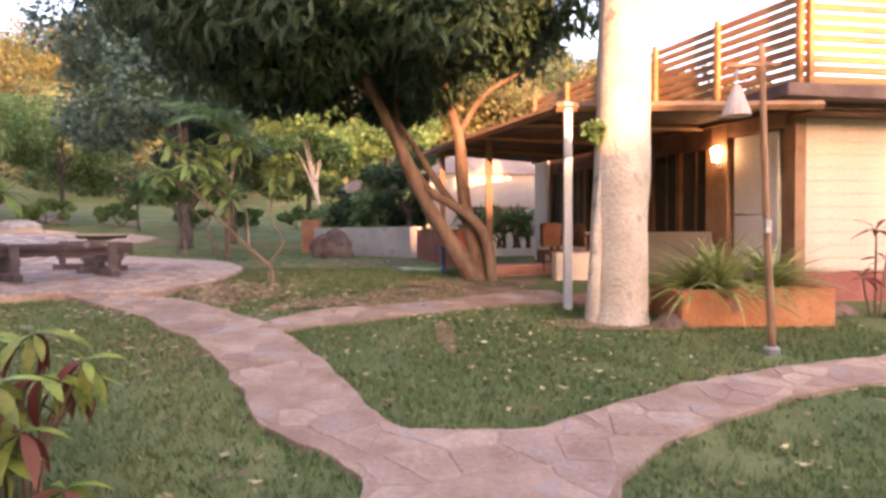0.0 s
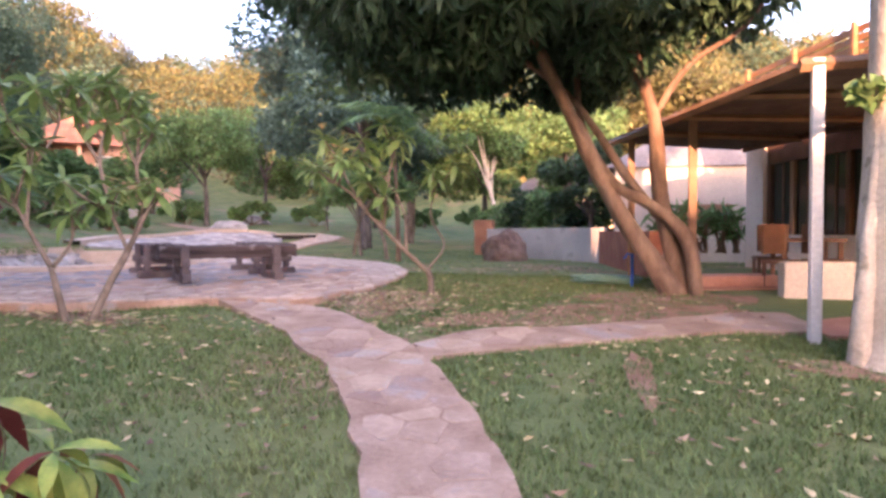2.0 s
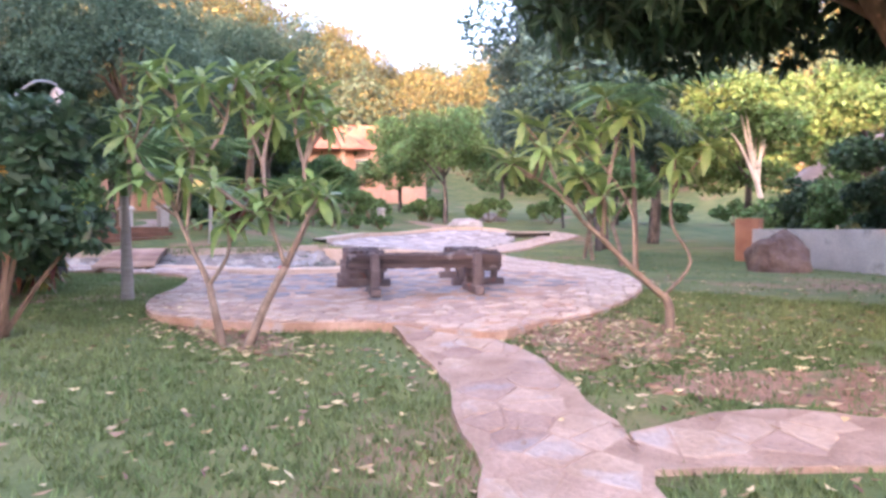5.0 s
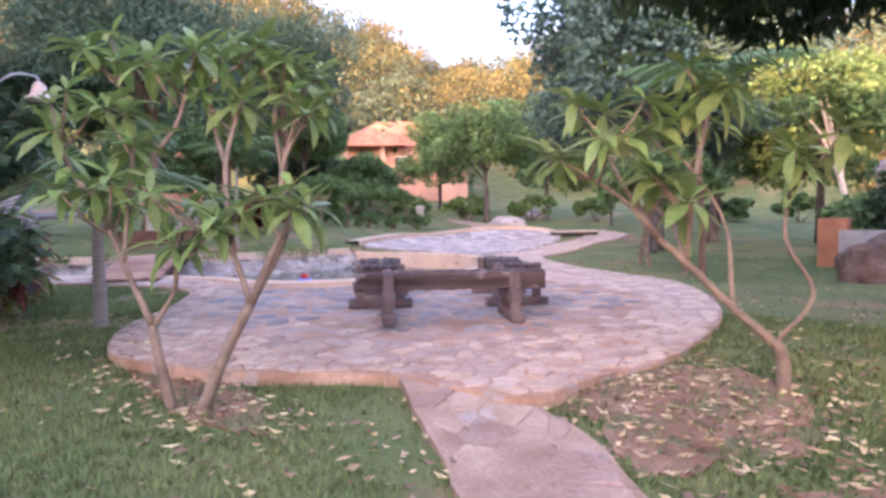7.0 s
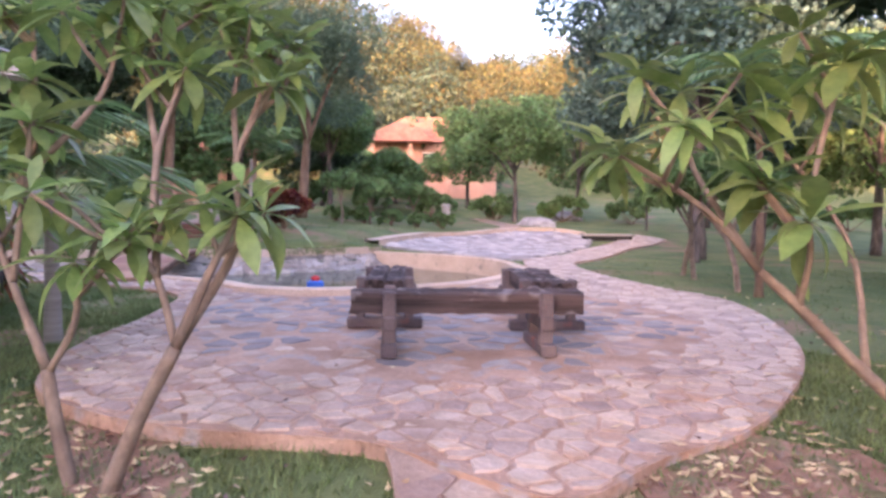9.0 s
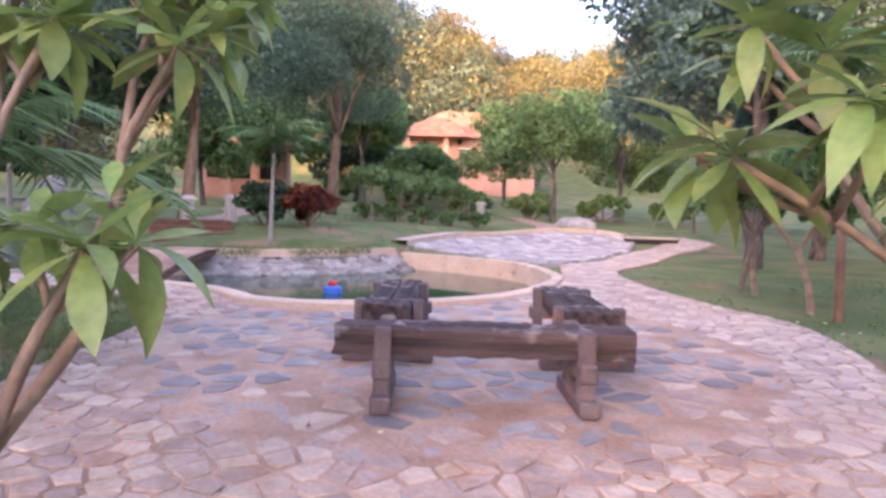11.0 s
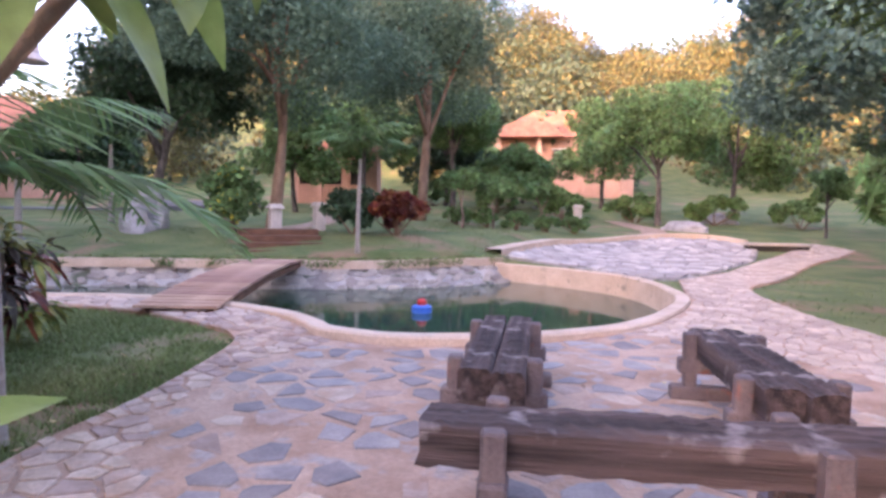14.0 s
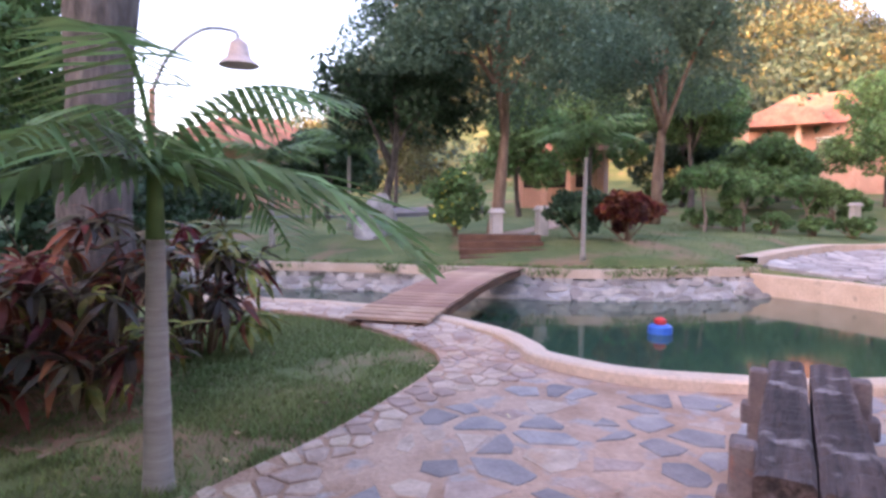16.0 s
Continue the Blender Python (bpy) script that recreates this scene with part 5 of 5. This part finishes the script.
boulder("boulder", "tall grey split boulder on the far lawn", at(-24.0, 9.3), 0.7, 0.55, 1.2, 5, M_GREYROCK)
boulder("boulder", "grey boulder beside the far bank", at(-23.2, 8.9), 0.6, 0.5, 0.7, 7, M_GREYROCK)
boulder("flat_rock", "long flat grey rock on the upper lawn", at(-20.3, 29.5), 1.15, 0.5, 0.4, 8, M_GREYROCK)
boulder("flat_rock", "flat pale rock on the terrace edge", at(-30.5, 31.0), 0.9, 0.6, 0.6, 9, M_GREYROCK)
boulder("flat_rock", "flat pale rock on the terrace edge", at(-22.5, 35.0), 1.1, 0.6, 0.55, 10, M_GREYROCK)


def lantern(x, y):
    t = thing("stone_lantern", "small square stone garden lantern", "lantern", at(x, y), "stone lanterns")
    part("shaft", box((0.3, 0.3, 0.75), pose(0, 0, 0.32), 0.01), M_GREYWALL, t)
    part("cap", box((0.46, 0.46, 0.14), pose(0, 0, 0.78), 0.02, 0.6), M_GREYWALL, t)


for x, y in ((-20.6, 12.0), (-25.5, 28.5), (-21.4, 13.6)):
    lantern(x, y)


def cottage(name, label, m, w, d, h, wall, roof, rh):
    t = thing(name, label, "house", m)
    part("wall", box((w, d, h + 3), pose(0, 0, h / 2 - 1.5), 0.01), wall, t)
    bm = bmesh.new()
    add_box(bm, (w + 1.2, d + 1.2, rh), pose(0, 0, h + rh / 2), 0, 0.35)
    part("roof", bm, roof, t, "orange tiled hip roof")
    for i in range(3):
        wd_ = part("window", box((1.1, 0.1, 1.3), pose((i - 1) * w * 0.3, -d / 2 - 0.01, h * 0.55)), M_GLASS, t)
        part("frame", box((1.3, 0.06, 0.1), pose((i - 1) * w * 0.3, -d / 2 - 0.05, h * 0.55 + 0.7)), M_WHITEPAINT, wd_)
    for i in range(4):
        part("porch_column", box((0.3, 0.3, h + 2), pose((i - 1.5) * w * 0.28, -d / 2 - 1.2, h / 2 - 1)), wall, t)
    bm = bmesh.new()
    add_box(bm, (w * 0.45, 2.6, 1.2), pose(-w * 0.2, -d / 2 - 0.6, h + 0.5), 0, 0.5)
    part("gable", bm, roof, t)
    return t


cottage("far_house", "orange-roofed house among trees on the slope", at(-41.5, 42.5, 45, 0.6), 11, 7, 3.4, M_HOUSE, M_ROOFTILE, 2.4)
cottage("far_house", "orange-roofed house behind the palms", at(-48.7, 3.5, 85), 10, 7, 3.6, M_HOUSE, M_ROOFTILE, 2.2)
cottage("far_house", "pink-walled house seen between trees", at(-40.5, 22.5, 60), 5, 5, 3.0, M_HOUSE, M_ROOFTILE, 2.0)
cottage("rear_cottage", "cream cottage with grey tiled roof behind bushes", at(-1.5, 36.0, -10), 7, 5, 2.6, M_WALL, M_GREYROOF, 2.0)
ROAD = [(-35, -2), (-38, -3), (-40, 8), (-38, 16), (-35.5, 16), (-36.5, 8)]
tagged(draped("road", ROAD, 0.05, M_ROAD), "grey asphalt lane beyond the lawn", "road", kind="structure")

# screen of garden trees in front of the houses
for k, (x, y, h, sp, lf) in enumerate(((-33, 17, 6.5, 3.0, M_MIDLEAF), (-34.5, 21.5, 7.5, 3.2, M_MIDLEAF), (-35, 27, 7, 3.2, M_DARKLEAF), (-31, 29, 3.4, 2.6, M_MIDLEAF), (-35, 33, 3.6, 2.4, M_MIDLEAF), (-30, 35, 7.5, 3.4, M_MIDLEAF),
                                       (-22, 36, 8, 3.8, M_MIDLEAF), (-15, 37, 8.5, 4.0, M_DARKLEAF), (-33, 8, 4.5, 2.6, M_DARKLEAF), (-38, 1, 5, 3.0, M_MIDLEAF), (-29, -2.5, 6.5, 3.2, M_DARKLEAF), (-40, 12, 8, 3.6, M_SUNLITLEAF), (-39, 33, 3.8, 2.6, M_MIDLEAF), (-50, 38, 9, 4.5, M_SUNLITLEAF))):
    broadleaf("screen_tree", "leafy garden tree in front of the far houses", at(x, y), h, sp, 200 + k, lf, M_BARK, 5500, 0.3, 0.13, 0.12, 26, group="garden trees before the houses")

# wooded hills
rh = np.random.RandomState(77)
hc, hr, yc, yr = [], [], [], []
tries = 0
while len(hc) + len(yc) < 2600 and tries < 60000:
    tries += 1
    x, y = rh.uniform(-200, 80), rh.uniform(-10, 200)
    d = -0.79 * x + 0.61 * y
    front_hill = d > 52 and d < 200
    right_hill = y > 46 + 0.35 * abs(x) and y < 140 and x > -25
    if not (front_hill or right_hill) or rh.rand() > (70.0 / max(60, d if front_hill else y)) ** 0.9:
        continue
    s = rh.uniform(2.2, 4.6) * (1 + max(0, d - 60) / 160)
    z = ground_z(x, y)
    for _ in range(3):
        c = (x + rh.uniform(-s, s) * 0.8, y + rh.uniform(-s, s) * 0.8, z + s * rh.uniform(0.5, 1.5))
        (yc if rh.rand() < 0.5 else hc).append(c)
        (yr if len(yc) and yc[-1] is c else hr).append(s * rh.uniform(0.6, 0.95))
v_, f_ = leaf_cloud(hc, hr, 300000, 0.52, 71, 0.8, 0.1, 0.38)
tagged(raw("hill_woods", v_, f_, M_HILLLEAF), "dense green woods on the hillside", "woods", kind="stuff")
# second share of clumps, with the low sun's gold put into the leaf colour
v_, f_ = leaf_cloud(yc, yr, 330000, 0.52, 72, 0.8, 0.1, 0.38)
tagged(raw("hill_woods", v_, f_, M_SUNLITLEAF), "dense woods on the hillside, coloured yellow-green for evening sun", "woods", kind="stuff")


# ---- paving, piece by piece ----
def cells(poly, step, seed, jitter=0.42):
    """Irregular convex stones that fill a plan polygon: (centre, outline)."""
    r = random.Random(seed)
    xs, ys = [p[0] for p in poly], [p[1] for p in poly]
    x0, y0 = min(xs) - step, min(ys) - step
    ni, nj = int((max(xs) - x0) / step) + 2, int((max(ys) - y0) / step) + 2
    P = {(i, j): (x0 + (i + r.uniform(-jitter, jitter)) * step + (j % 2) * step * 0.4, y0 + (j + r.uniform(-jitter, jitter)) * step) for i in range(ni) for j in range(nj)}
    res = []
    for (i, j), c in P.items():
        if not inside(c[0], c[1], poly):
            continue
        cell = [(c[0] - step, c[1] - step), (c[0] + step, c[1] - step), (c[0] + step, c[1] + step), (c[0] - step, c[1] + step)]
        for di in (-2, -1, 0, 1, 2):
            for dj in (-2, -1, 0, 1, 2):
                o = P.get((i + di, j + dj))
                if o and (di or dj) and cell:
                    nx_, ny_ = o[0] - c[0], o[1] - c[1]
                    cell = clip(cell, nx_, ny_, nx_ * (c[0] + o[0]) / 2 + ny_ * (c[1] + o[1]) / 2)
        if len(cell) >= 3:
            cx, cy = sum(p[0] for p in cell) / len(cell), sum(p[1] for p in cell) / len(cell)
            if inside(cx, cy, poly):
                fixed = []
                for p in cell:
                    q = 1.0
                    while q > 0.2 and not inside(cx + (p[0] - cx) * q, cy + (p[1] - cy) * q, poly):
                        q -= 0.15
                    fixed.append((cx + (p[0] - cx) * q, cy + (p[1] - cy) * q))
                res.append(((cx, cy), fixed))
    return res


def stone_geo(c, outline, base, gap, h, r, vs, fs, zf=ground_z):
    """A flat stone with a worn, slightly rounded rim and a little tilt."""
    tx, ty = r.uniform(-0.012, 0.012), r.uniform(-0.012, 0.012)
    n = len(outline)
    k = len(vs)
    ring = []
    for p in outline:
        dx, dy = p[0] - c[0], p[1] - c[1]
        L = max(0.02, math.hypot(dx, dy))
        q = max(0.3, (L - gap * r.uniform(0.7, 1.5)) / L)
        ring.append((dx * q, dy * q))
    for s, z in ((1.0, -0.02), (1.0, h * 0.6), (0.93, h)):
        for dx, dy in ring:
            x, y = c[0] + dx * s, c[1] + dy * s
            vs.append((x, y, zf(x, y) + base + z + (tx * dx + ty * dy if z > 0 else 0)))
    for a in (0, n):
        for i in range(n):
            j = (i + 1) % n
            fs.append((k + a + i, k + a + j, k + a + n + j, k + a + n + i))
    fs.append(tuple(range(k + 2 * n, k + 3 * n)))


def pave(parent, stones, base, gap, h, mat_one, mat_rest, seed, limit=290, keep=1.0, near_pt=(-4.0, 6.5), name="stone", zf=ground_z):
    r = random.Random(seed)
    stones = [s for s in stones if r.random() < keep]
    stones.sort(key=lambda s: (s[0][0] - near_pt[0]) ** 2 + (s[0][1] - near_pt[1]) ** 2)
    for s in stones[:limit]:
        vs, fs = [], []
        stone_geo(*s, base, gap, h, r, vs, fs, zf)
        raw(name, vs, fs, mat_one, parent)
    vs, fs = [], []
    for s in stones[limit:]:
        stone_geo(*s, base, gap, h, r, vs, fs, zf)
    if vs:
        tagged(raw("far_stones", vs, fs, mat_rest, parent), kind="stuff")


CIRC, CR = (-6.85, 9.75), 2.75
pave(path, cells(PATH, 0.26, 1, 0.49), 0.035, 0.01, 0.006, M_FLAG, M_FLAG, 2, keep=0.8, near_pt=(-1.5, 4.5), zf=path_z)
pave(house_path, cells(HOUSE_PATH, 0.3, 3, 0.49), 0.032, 0.01, 0.006, M_FLAG, M_FLAG, 4, keep=0.75)
ring_stones, inner = [], []
for s in cells(PLAZA, 0.17, 5):
    if math.hypot(s[0][0] - CIRC[0], s[0][1] - CIRC[1]) > CR:
        ring_stones.append(s)
for s in cells(PLAZA, 0.28, 8, 0.48):
    if math.hypot(s[0][0] - CIRC[0], s[0][1] - CIRC[1]) < CR - 0.15:
        inner.append(s)
pave(plaza, ring_stones, 0.05, 0.018, 0.014, M_STONE, M_STONEI, 6, near_pt=(-7.2, 7.2), zf=terrace_z)
rs9 = random.Random(9)
slates = [s for s in inner if rs9.random() < 0.45]
sandy = [s for s in inner if s not in slates]
pave(plaza, slates, 0.05, 0.045, 0.009, M_SLATE, M_SLATE, 10, near_pt=(-5.5, 8.0), name="slate", zf=terrace_z)
pave(plaza, sandy, 0.05, 0.05, 0.005, M_STONE, M_STONEI, 11, keep=0.5, near_pt=(-5.5, 8.0), zf=terrace_z)
vs, fs = [], []
rr = random.Random(3)
for s in cells(RAMP, 0.42, 12):
    stone_geo(*s, 0.02, 0.03, 0.05, rr, vs, fs)
tagged(raw("cobbles", vs, fs, M_BANKSTONE, spill), kind="stuff")
# rubble stones proud of the bank face
vs, fs = [], []
for i in range(len(lo) - 1):
    for j in range(4):
        a = lo[i].lerp(lo[i + 1], rr.random())
        b = hi[i].lerp(hi[i + 1], rr.random())
        q = (j + rr.uniform(0.1, 0.9)) / 4
        p = a.lerp(b, q)
        z = 0.3 + 0.62 * q
        k = len(vs)
        n = 7
        w, hgt = rr.uniform(0.1, 0.26), rr.uniform(0.06, 0.12)
        for s_, o in ((1.0, -0.04), (0.75, 0.06)):
            for e in range(n):
                th = 6.283 * e / n
                u, v2 = w * s_ * math.cos(th) * rr.uniform(0.8, 1.15), hgt * s_ * math.sin(th)
                t_ = (lo[i + 1] - lo[i]).normalized()
                vs.append((p.x + t_.x * u + o, p.y + t_.y * u - o * 0.3, z + v2 + o * 0.8))
        for e in range(n):
            f2 = (e + 1) % n
            fs.append((k + e, k + f2, k + n + f2, k + n + e))
        fs.append(tuple(range(k + n, k + 2 * n)))
tagged(raw("rubble", vs, fs, M_BANKSTONE, bank), kind="stuff")
# grass hanging over the bank's edge
r5 = np.random.RandomState(5)
cen = [(p.x + 0.15 + r5.uniform(-0.15, 0.15), p.y, 0.93) for p in hi]
v_, f_ = leaf_cloud(cen, [0.3] * len(cen), 7000, 0.12, 55, 0.35, 0.5, 0.15)
tagged(raw("bank_grass", v_, f_, M_BLADE, bank), kind="stuff")

# ---- bare soil, grass and fallen leaves ----
def blob(cx, cy, rx, ry, rot, seed):
    out_ = []
    for i in range(48):
        a = 6.283 * i / 48
        q = 1 + 0.4 * noise.noise(Vector((math.cos(a) * 1.5 + seed, math.sin(a) * 1.5, seed))) + 0.22 * noise.noise(Vector((math.cos(a) * 6, math.sin(a) * 6, seed)))
        x, y = rx * q * math.cos(a), ry * q * math.sin(a)
        out_.append((cx + x * math.cos(rot) - y * math.sin(rot), cy + x * math.sin(rot) + y * math.cos(rot)))
    return out_


SOIL = [blob(-0.35, 7.75, 1.7, 0.42, 0.55, 1), blob(-5.3, 6.02, 1.1, 0.24, -0.1, 13), blob(0.35, 8.9, 1.0, 0.55, 0.4, 2), blob(0.02, 5.75, 0.1, 0.6, 0.05, 3), blob(1.9, 6.4, 0.9, 0.25, 0.1, 7), blob(-2.65, 7.8, 0.6, 0.95, 0.4, 9), blob(-9.9, 5.3, 1.3, 0.6, 0.2, 11)]
for i, b in enumerate(SOIL):
    s = draped("soil_patch", b, 0.012, M_SOIL, 0.05, 0.5)
    tagged(s, "bare red soil worn through the lawn", "soil", kind="structure")

PAVED = [PATH, HOUSE_PATH, PLAZA, POND, P_OUT]
BOUNDS = [(min(p[0] for p in q), max(p[0] for p in q), min(p[1] for p in q), max(p[1] for p in q)) for q in PAVED + SOIL]


def is_in(x, y, polys, bounds):
    return any(b[0] < x < b[1] and b[2] < y < b[3] and inside(x, y, q) for q, b in zip(polys, bounds))


rg = random.Random(17)
gv_, gf_ = [], []
made = 0
for _ in range(190000):
    if made > 84000:
        break
    near_walk = rg.random() < 0.72
    x, y = (rg.uniform(-9.5, 4.5), rg.uniform(0.8, 11.0)) if near_walk else ((rg.uniform(-13, -7), rg.uniform(4.3, 8.6)) if rg.random() < 0.5 else (rg.uniform(-24, 6), rg.uniform(3, 22)))
    n_ = noise.noise(Vector((x * 0.9, y * 0.9, 4))) + 0.5 * noise.noise(Vector((x * 3, y * 3, 2)))
    if n_ < -0.25 and rg.random() < 0.75:
        continue
    if is_in(x, y, PAVED, BOUNDS[:len(PAVED)]):
        continue
    if rg.random() < 0.6 and is_in(x, y, SOIL, BOUNDS[len(PAVED):]):
        continue
    z = ground_z(x, y)
    made += 1
    for _b in range(3):
        a, h, w = rg.uniform(0, 6.283), rg.uniform(0.025, 0.06), rg.uniform(0.004, 0.008)
        bx, by = x + rg.uniform(-0.03, 0.03), y + rg.uniform(-0.03, 0.03)
        ca, sa = math.cos(a), math.sin(a)
        k = len(gv_)
        gv_ += [(bx - sa * w, by + ca * w, z - 0.005), (bx + sa * w, by - ca * w, z - 0.005), (bx + ca * h * 0.8, by + sa * h * 0.8, z + h)]
        gf_.append((k, k + 1, k + 2))
tagged(raw("grass", gv_, gf_, M_BLADE), "short uneven green lawn grass", "grass", kind="stuff")
lv_, lf_ = [], []
for _ in range(3600):
    pick = rg.random()
    if pick < 0.42:
        x, y = rg.gauss(-1.2, 2.2), rg.gauss(7.2, 2.2)
    elif pick < 0.6:
        x, y = rg.gauss(-2.6, 0.7), rg.gauss(7.7, 0.6)
    elif pick < 0.68:
        x, y = rg.gauss(-5.3, 0.9), rg.gauss(5.95, 0.25)
    else:
        x, y = rg.uniform(-11, 5), rg.uniform(1.5, 15)
    if is_in(x, y, [POND, P_OUT], [BOUNDS[3], BOUNDS[4]]):
        continue
    on = is_in(x, y, PAVED[:3], BOUNDS[:3])
    if on and rg.random() < 0.88:
        continue
    z = ground_z(x, y) + (0.07 if on else 0.022)
    L, w, a = rg.uniform(0.02, 0.055), rg.uniform(0.008, 0.02), rg.uniform(0, 6.283)
    ca, sa = math.cos(a), math.sin(a)
    t1, t2 = rg.uniform(-0.01, 0.02), rg.uniform(-0.01, 0.02)
    k = len(lv_)
    lv_ += [(x - ca * L, y - sa * L, z + t1), (x - sa * w, y + ca * w, z + t2), (x + ca * L, y + sa * L, z + 0.012), (x + sa * w, y - ca * w, z)]
    lf_ += [(k, k + 1, k + 2), (k, k + 2, k + 3)]
tagged(raw("fallen_leaves", lv_, lf_, M_DRY), "scattered dry fallen leaves on the lawn", "leaves", kind="stuff")
